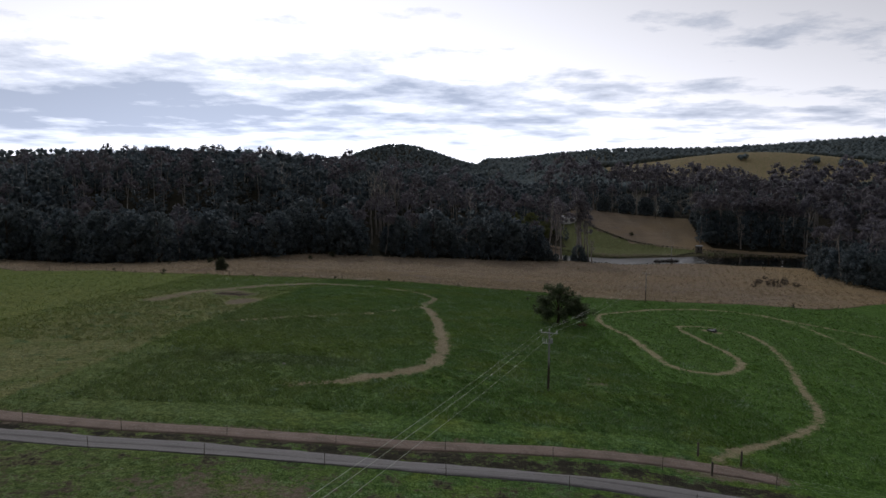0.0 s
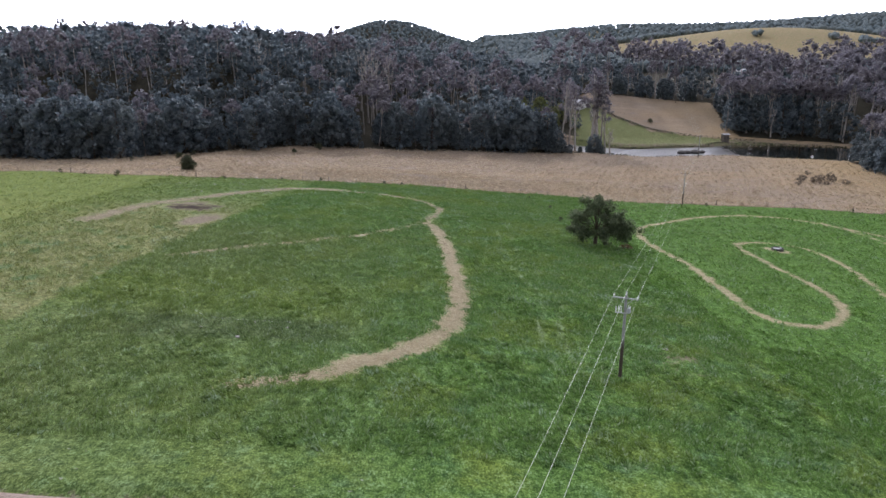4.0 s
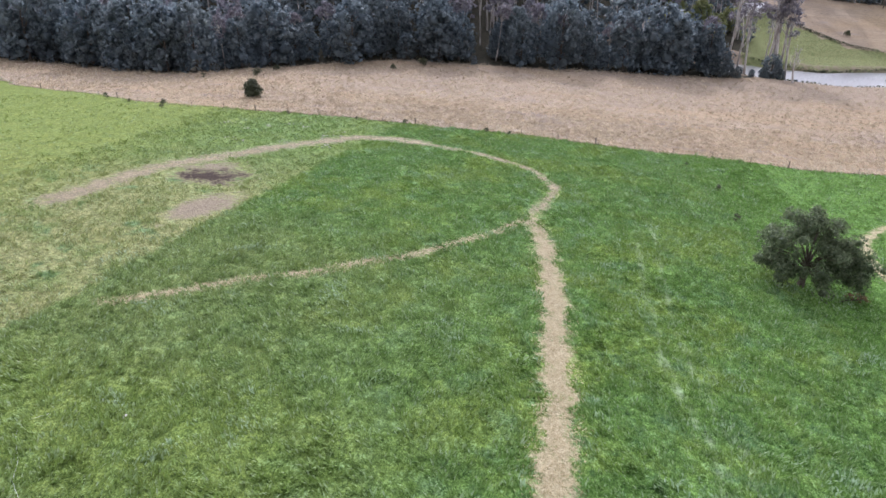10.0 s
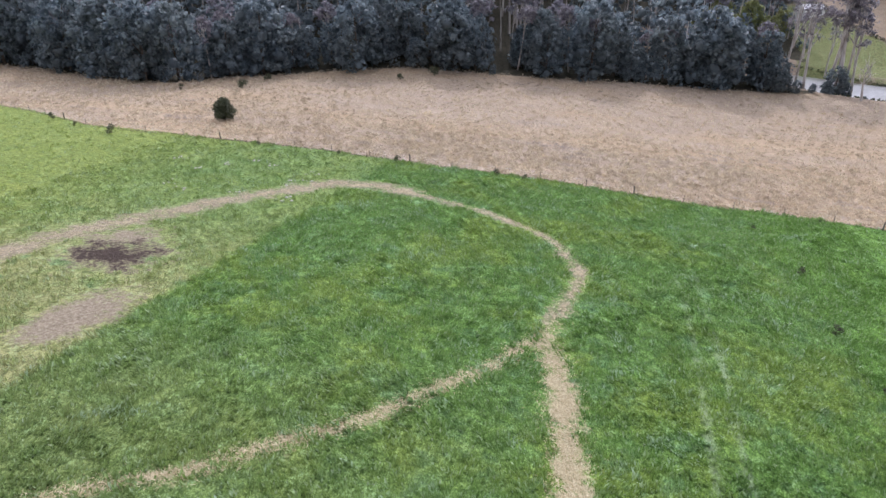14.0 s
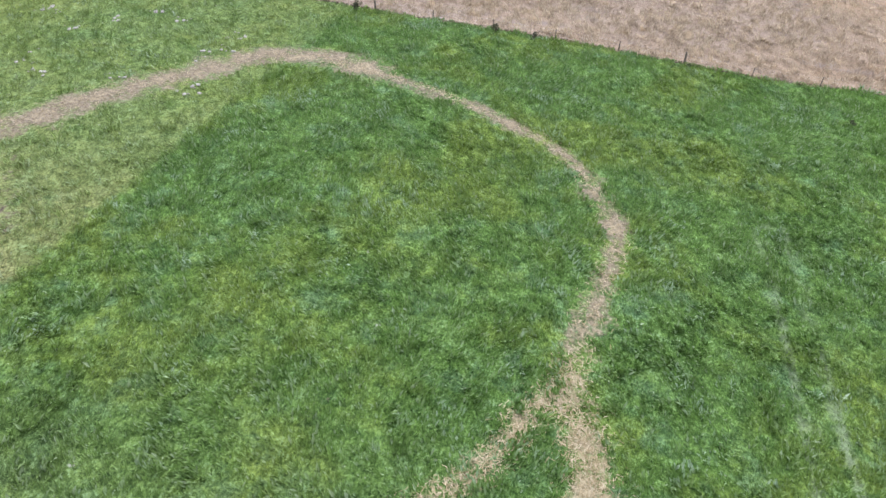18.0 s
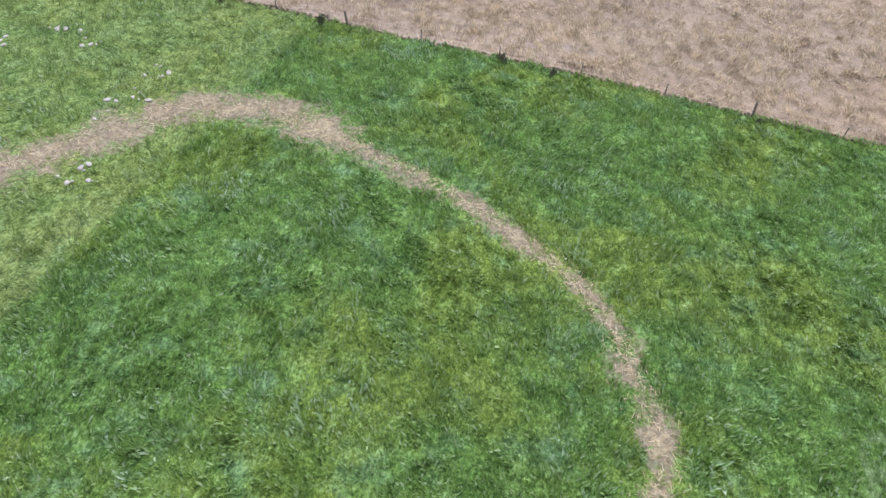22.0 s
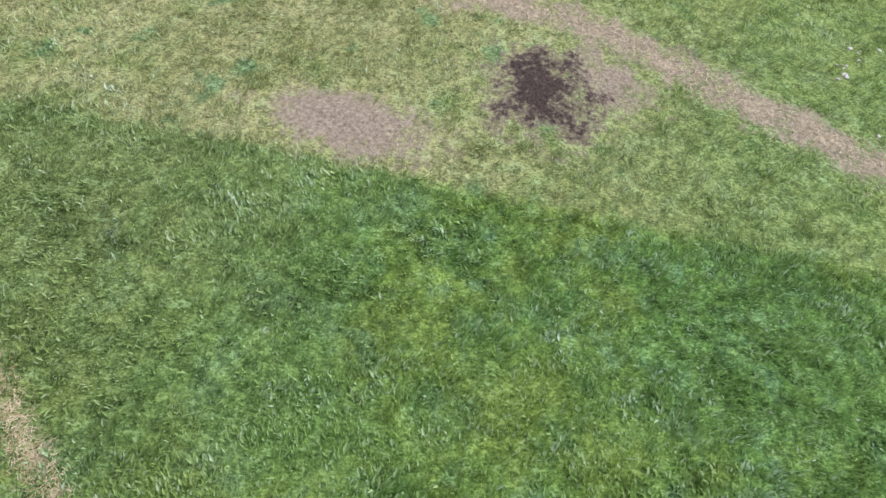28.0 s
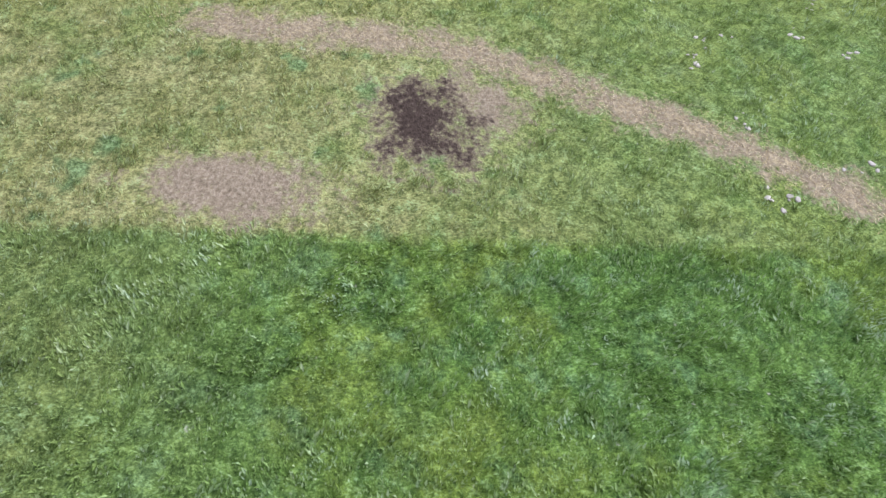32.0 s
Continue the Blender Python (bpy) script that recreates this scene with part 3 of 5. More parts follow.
k = Nodes(ROOF_TIN)
k.colour(k.mix(k.noise(0.6, 4, 0.6), (0.45, 0.46, 0.48), (0.68, 0.69, 0.70)))


# ---------------------------------------------------------------- mesh helpers
def mesh_np(name, verts, faces_flat, sizes, materials, index=None, smooth=False):
    """A mesh from arrays: vertices, loop vertex indices, and the corner count of each face."""
    me = bpy.data.meshes.new(name)
    verts, faces_flat, sizes = np.asarray(verts, np.float32), np.asarray(faces_flat, np.int32), np.asarray(sizes, np.int32)
    me.vertices.add(len(verts))
    me.vertices.foreach_set("co", verts.ravel())
    me.loops.add(len(faces_flat))
    me.loops.foreach_set("vertex_index", faces_flat)
    me.polygons.add(len(sizes))
    me.polygons.foreach_set("loop_start", np.r_[0, np.cumsum(sizes)[:-1]].astype(np.int32))
    for m in materials:
        me.materials.append(m)
    if index is not None:
        me.polygons.foreach_set("material_index", np.asarray(index, np.int32))
    me.polygons.foreach_set("use_smooth", np.full(len(sizes), smooth))
    me.update(calc_edges=True)
    return me


def part(name, bm, mat, parent=None, label=""):
    me = bpy.data.meshes.new(name)
    bm.to_mesh(me)
    bm.free()
    me.materials.append(mat)
    ob = new(name, me)
    ob.parent = parent
    return tagged(ob, label)


def part_mesh(name, me, parent=None, label=""):
    ob = new(name, me)
    ob.parent = parent
    return tagged(ob, label)


def empty(name, m, label, category, group="", kind=""):
    ob = new(name)
    ob.matrix_basis = m
    return tagged(ob, label, category, group, kind)


def tube_arrays(points, radii, sides=6):
    """A tapered tube along points."""
    pts = [Vector(p) for p in points]
    verts, faces = [], []
    for i, p in enumerate(pts):
        d = (pts[min(i + 1, len(pts) - 1)] - pts[max(i - 1, 0)]).normalized()
        a = d.orthogonal().normalized() if abs(d.z) < 0.95 else Vector((1, 0, 0))
        a = (a - d * a.dot(d)).normalized()
        b = d.cross(a)
        for s in range(sides):
            w = 2 * math.pi * s / sides
            verts.append(p + float(radii[i]) * (math.cos(w) * a + math.sin(w) * b))
    for i in range(len(pts) - 1):
        for s in range(sides):
            t = (s + 1) % sides
            faces.append((i * sides + s, i * sides + t, (i + 1) * sides + t, (i + 1) * sides + s))
    faces.append(tuple(range((len(pts) - 1) * sides, len(pts) * sides)))
    return verts, faces


def bm_tube(bm, points, radii, sides=6):
    v, f = tube_arrays(points, radii, sides)
    vs = [bm.verts.new(p) for p in v]
    for q in f:
        bm.faces.new([vs[i] for i in q])


def bm_box(bm, cx, cy, cz, sx, sy, sz, bevel=0.0, turn=0.0):
    made = bmesh.ops.create_cube(bm, size=1.0, matrix=Matrix.Translation((cx, cy, cz)) @ Matrix.Rotation(turn, 4, "Z") @ Matrix.Diagonal((sx, sy, sz, 1)))
    if bevel:
        edges = list({e for v in made["verts"] for e in v.link_edges})
        bmesh.ops.bevel(bm, geom=edges, offset=bevel, segments=1, affect="EDGES")


def bm_lathe(bm, profile, sides=16, cx=0.0, cy=0.0):
    """Rings (radius, height) joined into a turned shape, closed at both ends."""
    rings = []
    for r, z in profile:
        rings.append([bm.verts.new((cx + r * math.cos(2 * math.pi * s / sides), cy + r * math.sin(2 * math.pi * s / sides), z)) for s in range(sides)])
    for a, b in zip(rings, rings[1:]):
        for s in range(sides):
            t = (s + 1) % sides
            bm.faces.new((a[s], a[t], b[t], b[s]))
    bm.faces.new(rings[0][::-1])
    bm.faces.new(rings[-1])


# ---------------------------------------------------------------- ground
def spread(*spans):
    out = []
    for a, b, d in spans:
        out.append(np.linspace(a, b, max(2, int(round((b - a) / d))), endpoint=False))
    return np.concatenate([*out, [spans[-1][1]]])


gx = spread((-4200, -900, 300), (-900, -400, 50), (-400, -160, 8), (-160, -75, 1.6), (-75, 75, 0.8), (75, 160, 1.6), (160, 400, 8), (400, 900, 40), (900, 4200, 220))
gy = spread((-600, -120, 40), (-120, 5, 3), (5, 32, 0.9), (32, 176, 0.8), (176, 345, 1.5), (345, 700, 8), (700, 2800, 40), (2800, 4600, 200))
GX, GY = np.meshgrid(gx, gy)
GZ = land(GX, GY)
nx, ny = len(gx), len(gy)
ids = np.arange(nx * ny).reshape(ny, nx)
quads = np.stack([ids[:-1, :-1], ids[:-1, 1:], ids[1:, 1:], ids[1:, :-1]], -1).reshape(-1, 4)
ground_me = mesh_np("ground", np.stack([GX, GY, GZ], -1).reshape(-1, 3), quads.ravel(), np.full(len(quads), 4), [GROUND], smooth=True)


def lane(x, y, line, half, soft=1.2, fade=0.0):
    d, u = seg_dist(x, y, line)
    m = np.clip(0.5 + (half - d) / (2 * soft), 0, 1)
    if fade:
        m = m * np.clip(np.minimum(u, 1 - u) / fade, 0, 1)
    return m


def blob(x, y, cx, cy, rx, ry, turn=0.0, soft=0.35):
    c, s = math.cos(turn), math.sin(turn)
    u, v = ((x - cx) * c + (y - cy) * s) / rx, (-(x - cx) * s + (y - cy) * c) / ry
    return np.clip(0.5 + (1 - np.hypot(u, v)) / (2 * soft), 0, 1)


RIGHT_Y, RIGHT_X = [300, 318, 336, 345, 362, 400], [215, 196, 186, 146, 144, 150]
CLEAR_FENCE = [(71, 338), (84, 350), (92, 364), (96, 380), (90, 400)]


def covers(x, y):
    """Dry grass, bare earth, hay and forest floor, each 0 to 1."""
    fy, wy = fence_y(x), wood_y(x)
    dry = np.clip(0.5 + (y - fy) / 2.4, 0, 1)
    d_river = river_d(x, y)
    # green flat between river and the old fence across the clearing
    side = np.interp(y, [330, 338, 345, 352, 360, 370, 400], [175, 150, 116, 101, 93, 84, 72])
    flat = np.clip(0.5 + (side - x) / 5, 0, 1) * step(312, 318, y) * step(410, 405, y) * step(55, 62, x)
    dry = dry * (1 - 0.80 * flat) * (1 - 0.46 * step(600, 700, y))
    ty, ry = np.interp(x, [q[0] for q in FARM_TRACK], [q[1] for q in FARM_TRACK]), np.interp(x, [q[0] for q in ROAD], [q[1] for q in ROAD])
    verge = step(0.2, -0.6, y - ty) * step(0.0, 0.8, y - ry) * step(7.0, 5.5, y - ry)
    dry = np.maximum(dry, 0.52 * verge)
    dry = np.maximum(dry, 0.40 * step(0.0, -3.0, y - ry))
    bare = 0.80 * lane(x, y, smooth_line(FARM_TRACK, 4), 1.6, 1.0)
    bare = np.maximum(bare, 0.84 * lane(x, y, smooth_line(WORN, 5), 2.4, 2.6, 0.03))
    bare = np.maximum(bare, blob(x, y, *PATCH, 6.6, 3.3, 1.40, 0.8) * 0.95)
    bare = np.maximum(bare, np.maximum(blob(x, y, *MUD, 6.0, 5.0, 0.3, 1.0), blob(x, y, MUD[0] - 2, MUD[1] + 4.5, 4.5, 3.2, 0.6, 1.0)) * 0.9)
    bare = np.maximum(bare, 0.95 * blob(x, y, 31, 23, 6, 2.2, 0.0, 0.7))
    bare = np.maximum(bare, 0.72 * blob(x, y, -16, 7.5, 9, 3.5, 0.1, 0.9))
    bare = np.maximum(bare, 0.50 * blob(x, y, 23.5, 53.0, 7, 4, 0.6, 1.0))
    bare = np.maximum(bare, 0.60 * step(22, 17, d_river) * step(60, 80, x))
    bare = np.maximum(bare, 0.60 * blob(x, y, 127, 226, 13, 6, 0.5, 0.9))
    bare = np.maximum(bare, 0.8 * lane(x, y, ((66, 402), (76, 398), (88, 400)), 3.0, 3.0))
    wob = 1 + 0.34 * np.sin(0.31 * y + 1.1 * np.sin(0.17 * x)) * np.sin(0.83 * y + 0.6 * x) + 0.2 * np.sin(1.9 * y + 1.3 * x)
    width = np.interp(y, [40, 60, 100, 112, 125, 160], [1.6, 1.35, 1.25, 1.2, 0.85, 0.6]) * wob
    line_a = smooth_line(HAY_A, 5)
    hay = np.interp(y, [100, 116, 130, 160], [0.92, 0.80, 0.56, 0.48]) * lane(x, y, line_a, width, 1.5) * step(-19.5, -9.0, x + 0.0 * y + 40 * step(44, 50, y))
    bare = np.maximum(bare, np.interp(y, [96, 112, 126, 160], [0.0, 0.45, 0.80, 0.80]) * lane(x, y, line_a, 1.2 * wob, 1.6))
    hay = np.maximum(hay, 0.64 * lane(x, y, smooth_line(HAY_B, 5), 0.75 * wob, 1.5, 0.05))
    hay = np.maximum(hay, (0.78 - 0.14 * step(60, 66, x) * step(118, 100, y)) * lane(x, y, smooth_line(LOOP_A, 4), 0.72 + 0.25 * wob, 0.9))
    hay = np.maximum(hay, 0.72 * lane(x, y, smooth_line(LOOP_B, 4), 0.70 + 0.25 * wob, 0.9, 0.1))
    hay = np.maximum(hay, 0.60 * lane(x, y, ((-33, 156), (-37, 157.3), (-43, 154.6)), 0.8, 1.8))
    hay = np.maximum(hay, 0.95 * blob(x, y, *TROUGH, 2.6, 2.6) - 0.6 * blob(x, y, *TROUGH, 1.3, 1.3))
    hay = np.maximum(hay, 0.40 * lane(x, y, smooth_line(WORN, 5), 2.2, 2.4, 0.04))
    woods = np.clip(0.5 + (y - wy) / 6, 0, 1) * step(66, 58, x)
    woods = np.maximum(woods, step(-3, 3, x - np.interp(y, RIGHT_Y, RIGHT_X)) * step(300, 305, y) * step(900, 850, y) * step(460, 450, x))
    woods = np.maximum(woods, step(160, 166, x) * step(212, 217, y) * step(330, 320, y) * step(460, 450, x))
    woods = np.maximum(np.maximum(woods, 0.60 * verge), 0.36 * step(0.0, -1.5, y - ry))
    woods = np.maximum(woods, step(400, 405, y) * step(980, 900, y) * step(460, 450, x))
    woods = woods * step(16, 20, d_river)
    return dry, bare, hay, woods


cov = np.stack(covers(GX, GY), -1).reshape(-1, 4).astype(np.float32)
layer = ground_me.color_attributes.new("cover", "FLOAT_COLOR", "POINT")
layer.data.foreach_set("color", cov.ravel())
mud = blob(GX, GY, *MUD, 4.2, 3.5, 0.3, 1.3).ravel()
layer = ground_me.color_attributes.new("mud", "FLOAT_COLOR", "POINT")
marks = np.clip(0.5 + (0.40 - np.abs(seg_dist(GX, GY, smooth_line(WHEELS, 4))[0] - 1.1)) / 1.2, 0, 1).ravel()
layer.data.foreach_set("color", np.stack([mud, marks, mud, np.ones_like(mud)], -1).astype(np.float32).ravel())
ground = tagged(new("ground", ground_me), "green grazed paddock, straw-coloured dry grass slope, river flat and hills", "ground", "", "structure")


def ribbon(name, line, half, rise, mat, label, category, across=6, crown=0.08):
    """A strip that follows the ground, a little proud of it, with a cambered back and skirts that sink in."""
    pts = np.array(smooth_line(line, 10))
    t = np.gradient(pts, axis=0)
    t /= np.linalg.norm(t, axis=1)[:, None]
    side = np.stack([-t[:, 1], t[:, 0]], 1)
    offs = np.linspace(-1, 1, across + 1)
    verts, rut = [], []
    for i, p in enumerate(pts):
        edge = half * (1 + 0.03 * math.sin(i * 0.9) + 0.03 * math.sin(i * 2.3 + 1))
        row = []
        for o in (-1.0, *offs, 1.0):
            row.append(p + side[i] * o * edge)
        row = np.array(row)
        z = land(row[:, 0], row[:, 1]) + rise + crown * (1 - np.r_[1, np.abs(offs), 1] ** 2)
        z[0], z[-1] = z[0] - 0.25, z[-1] - 0.25
        verts += [(a, b, c) for (a, b), c in zip(row, z)]
        rut += [0.75 if abs(abs(o) - 0.05) < 0.2 or abs(o) > 0.85 else 0.2 for o in (-1.0, *offs, 1.0)]
    w = across + 3
    g = np.arange(len(pts) * w).reshape(-1, w)
    q = np.stack([g[:-1, 1:], g[:-1, :-1], g[1:, :-1], g[1:, 1:]], -1).reshape(-1, 4)
    me = mesh_np(name, verts, q.ravel(), np.full(len(q), 4), [mat], smooth=True)
    a = me.color_attributes.new("cover", "FLOAT_COLOR", "POINT")
    a.data.foreach_set("color", np.stack([np.zeros(len(rut)), rut, np.zeros(len(rut)), np.ones(len(rut))], -1).astype(np.float32).ravel())
    return tagged(new(name, me), label, category, "", "structure")


ribbon("road", ROAD, 1.75, 0.07, ROADWAY, "grey gravel country road with darker middle strip", "road")
ribbon("farm_track", FARM_TRACK, 1.35, 0.05, CLAY, "pinkish clay farm track beside the road", "track")

rv = np.array(smooth_line(RIVER, 44))
rt = np.gradient(rv, axis=0)
rt /= np.linalg.norm(rt, axis=1)[:, None]
ro = np.linspace(-15.5, 15.5, 56)
ro = ro * river_wide(rv[:, :1])
RX, RY = rv[:, :1] - rt[:, 1:] * ro, rv[:, 1:] + rt[:, :1] * ro
rr = np.random.default_rng(77)
RZ = np.zeros_like(RX)
for _ in range(14):
    w, length = rr.normal(1.3, 0.7), rr.uniform(1.0, 2.2)
    RZ += 0.011 * length * np.sin((RX * math.cos(w) + RY * math.sin(w)) * 2 * math.pi / length + rr.uniform(0, 6.3))
RZ = WATER + RZ * step(142, 128, RX + 3 * np.sin(RY * 0.4))
wi = np.arange(RX.size).reshape(RX.shape)
wq = np.stack([wi[1:, :-1], wi[:-1, :-1], wi[:-1, 1:], wi[1:, 1:]], -1).reshape(-1, 4)[:, ::-1]
tagged(new("water", mesh_np("water", np.stack([RX, RY, RZ], -1).reshape(-1, 3), wq.ravel(), np.full(len(wq), 4), [WATER_M], smooth=True)),
       "rippled river water that mirrors the bright sky", "river", "", "structure")


# ---------------------------------------------------------------- trees
def crown_arrays(rng, clumps, leaves, size, flat=0.78):
    """Leaf sprays over the outside of many lobes (x, y, z, radius): bent quads, four corners each."""
    verts = []
    for cx, cy, cz, r in clumps:
        c = np.array([cx, cy, cz])
        d = rng.normal(size=(leaves, 3))
        d[:, 2] += 0.45
        d /= np.linalg.norm(d, axis=1)[:, None]
        p = c + d * r * rng.uniform(0.80, 1.25, (leaves, 1)) * [1, 1, flat]
        s = size * rng.uniform(0.5, 1.5, (leaves, 1))
        up = d + rng.normal(size=(leaves, 3)) * 0.55
        up /= np.linalg.norm(up, axis=1)[:, None]
        a = np.cross(up, rng.normal(size=(leaves, 3)))
        a /= np.linalg.norm(a, axis=1)[:, None]
        b = np.cross(up, a)
        droop = d * s * 0.16
        verts.append(np.stack([p - a * s * 0.55 - droop, p + b * s * 0.36, p + a * s * 0.55 - droop, p - b * s * 0.36], 1).reshape(-1, 3))
    return np.concatenate(verts)


def lobe_arrays(rng, clumps, fill=0.6, flat=0.78, sides=5, rings=2):
    """The close inner foliage of each lobe, lumpy and uneven, inside its sprays."""
    grid = [(0.0, 0.0, 1.0)]
    for i in range(1, rings + 1):
        t = math.pi * i / (rings + 1)
        grid += [(math.sin(t) * math.cos(6.2832 * (j + 0.5 * i) / sides), math.sin(t) * math.sin(6.2832 * (j + 0.5 * i) / sides), math.cos(t)) for j in range(sides)]
    grid = np.array(grid + [(0.0, 0.0, -1.0)])
    faces, sizes, last = [], [], len(grid) - 1
    for j in range(sides):
        q = (j + 1) % sides
        faces += [0, 1 + j, 1 + q]
        sizes.append(3)
        for i in range(rings - 1):
            faces += [1 + i * sides + j, 1 + (i + 1) * sides + j, 1 + (i + 1) * sides + q, 1 + i * sides + q]
            sizes.append(4)
        faces += [last, 1 + (rings - 1) * sides + q, 1 + (rings - 1) * sides + j]
        sizes.append(3)
    faces = np.array(faces)
    verts = [np.array(c[:3]) + grid * c[3] * fill * rng.uniform(0.72, 1.22, (len(grid), 1)) * [1, 1, flat] for c in clumps]
    return np.concatenate(verts), np.concatenate([faces + len(grid) * i for i in range(len(clumps))]), sizes * len(clumps)


def foliage_mesh(name, sprays, lobes, mat):
    """Sprays and lobes in one mesh."""
    n = len(sprays) // 4
    v, f, s = lobes
    return mesh_np(name, np.concatenate([sprays, v]), np.concatenate([np.arange(4 * n), f + 4 * n]), [4] * n + list(s), [mat], smooth=True)


def quads_mesh(name, verts, mat):
    n = len(verts) // 4
    return mesh_np(name, verts, np.arange(4 * n), np.full(n, 4), [mat])


def merge_tubes(tubes):
    v, f, sizes = [], [], []
    for pts, radii, sides in tubes:
        tv, tf = tube_arrays(pts, radii, sides)
        base = len(v)
        v += tv
        for q in tf:
            f += [base + i for i in q]
            sizes.append(len(q))
    return np.array([tuple(p) for p in v]), f, sizes


def gum_shape(rng, height, clump_count, spread_r, bare_to=0.6, girth=0.012):
    """A tall gum: long pale stem that forks high up, under a domed, tufted crown."""
    lean = rng.normal(size=2) * 0.04
    stem = [(lean[0] * height * u + 0.25 * math.sin(5 * u), lean[1] * height * u, height * u * 0.86) for u in np.linspace(0, 1, 7)]
    stem[0] = (0, 0, -0.6)
    tubes = [(stem, [height * girth * (1.15 - u) + 0.03 for u in np.linspace(0, 1, 7)], 6)]
    clumps = []
    for i in range(clump_count):
        q = math.sqrt((i + 0.5) / clump_count)
        w = 2.4 * i + rng.uniform(-0.5, 0.5)
        reach = spread_r * q * rng.uniform(0.85, 1.1)
        top = height * (0.97 - (0.97 - bare_to) * (0.15 * q + 0.6 * q * q) * rng.uniform(0.7, 1.15) - 0.05 * rng.random())
        base = Vector((lean[0] * height * 0.7, lean[1] * height * 0.7, min(top - 1.5, height * rng.uniform(bare_to - 0.12, 0.8))))
        tip = Vector((lean[0] * height + math.cos(w) * reach, lean[1] * height + math.sin(w) * reach, top))
        if i % 2 == 0:
            tubes.append(([base, base.lerp(tip, 0.5) + Vector((0, 0, -0.4)), tip], [height * 0.0065, height * 0.0045, 0.03], 4))
        clumps.append((tip.x, tip.y, tip.z - 0.6, spread_r * rng.choice((0.2, 0.26, 0.33, 0.42))))
    return tubes, clumps


def wattle_shape(rng, height, clump_count, spread_r):
    """A dense rounded tree of many billows, leafy almost to the ground."""
    tubes = [([(0, 0, -0.6), (0.1, 0, height * 0.3), (0.2, 0.1, height * 0.75)], [height * 0.02, height * 0.014, 0.04], 5)]
    clumps = []
    for i in range(clump_count):
        u = 1 - ((i + rng.random()) / clump_count) ** 0.85
        w = 2.4 * i + rng.uniform(-0.4, 0.4)
        shell = math.sqrt(max(0.02, 1 - abs((u - 0.32) / 0.70) ** 2.2))
        r = spread_r * shell * rng.uniform(0.72, 1.0) * 0.8
        clumps.append((math.cos(w) * r, math.sin(w) * r, height * (0.06 + 0.82 * u), spread_r * rng.choice((0.15, 0.2, 0.26, 0.32, 0.4))))
        if i % 5 == 0:
            tubes.append(([(0, 0, height * u * 0.55), (math.cos(w) * r * 0.8, math.sin(w) * r * 0.8, height * u * 0.85)], [0.10, 0.03], 4))
    return tubes, clumps


def tree_kind(seed, kind, height, clumps, leaves, leaf_size, spread_r, bare_to=0.5, fill=0.6):
    """The trunk mesh and the crown mesh of one tree shape."""
    rng = np.random.default_rng(seed)
    if kind == "gum":
        tubes, cl = gum_shape(rng, height, clumps, spread_r, bare_to, 0.012 if clumps > 12 else 0.008)
        bark, leaf = BARK_PALE, LEAF_GUM
    else:
        tubes, cl = wattle_shape(rng, height, clumps, spread_r)
        bark, leaf = BARK_DARK, LEAF_WATTLE
    v, f, s = merge_tubes(tubes)
    return mesh_np("trunk", v, f, s, [bark], smooth=True), foliage_mesh("crown", crown_arrays(rng, cl, leaves, leaf_size), lobe_arrays(rng, cl, fill), leaf), (v, f, s)


GUMS = [tree_kind(11 + i, "gum", 24, 22, 38, 0.66, 4.2, b, 0.55) for i, b in enumerate((0.60, 0.66, 0.72, 0.55))]
WATTLES = [tree_kind(31 + i, "wattle", 14, 46, 42, 0.66, r) for i, r in enumerate((4.8, 5.8, 5.3, 4.4))]
SAPLINGS = [tree_kind(51 + i, "wattle", 6, 18, 26, 0.42, 2.2) for i in range(2)]
SPARSE = [tree_kind(61 + i, "gum", 26, 16, 40, 0.40, 2.9, 0.45, 0.45) for i in range(3)]


def plant(name, shape, x, y, scale, turn, label, category, group, stretch=1.0):
    m = Matrix.Translation(at(x, y)) @ Matrix.Rotation(turn, 4, "Z") @ Matrix.Diagonal((scale, scale, scale * stretch, 1))
    ob = empty(name, m, label, category, group)
    part_mesh("trunk", shape[0], ob)
    part_mesh("crown", shape[1], ob)
    return ob


rng = random.Random(5)


def edge_row(line, back, gap, jitter):
    """Places along the wood's edge, set back from it."""
    pts = np.array(smooth_line(line, 12))
    run = np.r_[0, np.cumsum(np.hypot(*np.diff(pts, axis=0).T))]
    for s in np.arange(0, run[-1], gap):
        s = s + rng.uniform(-jitter, jitter)
        yield float(np.interp(s, run, pts[:, 0])) + rng.uniform(-jitter, jitter), float(np.interp(s, run, pts[:, 1])) + back + rng.uniform(-jitter, jitter)


EDGE = WOOD_LINE[1:-1]
for x, y in edge_row(EDGE, 4.0, 7.0, 3.2):
    if x > 43:
        continue
    if math.sin(0.21 * x + 1.4 * math.sin(0.07 * x)) < -0.55:
        y += 5.0
    plant("wattle_tree", rng.choice(WATTLES), x, y, rng.choice((0.5, 0.7, 0.95, 1.25, 1.5, 1.75)), rng.uniform(0, 6.3), "dense dark green wattle at the edge of the wood", "tree", "trees along the wood edge", rng.uniform(0.9, 1.15))
for x, y in edge_row(EDGE, 9.5, 8.5, 2.2):
    if x > 40:
        continue
    if rng.random() < 0.45:
        plant("gum_tree", rng.choice(GUMS), x, y, rng.uniform(0.62, 0.95), rng.uniform(0, 6.3), "tall gum tree with pale stem among wattles", "tree", "trees along the wood edge")
    else:
        plant("wattle_tree", rng.choice(WATTLES), x, y, rng.uniform(1.1, 1.65), rng.uniform(0, 6.3), "tall dark wattle behind the wood edge", "tree", "trees along the wood edge", 1.15)
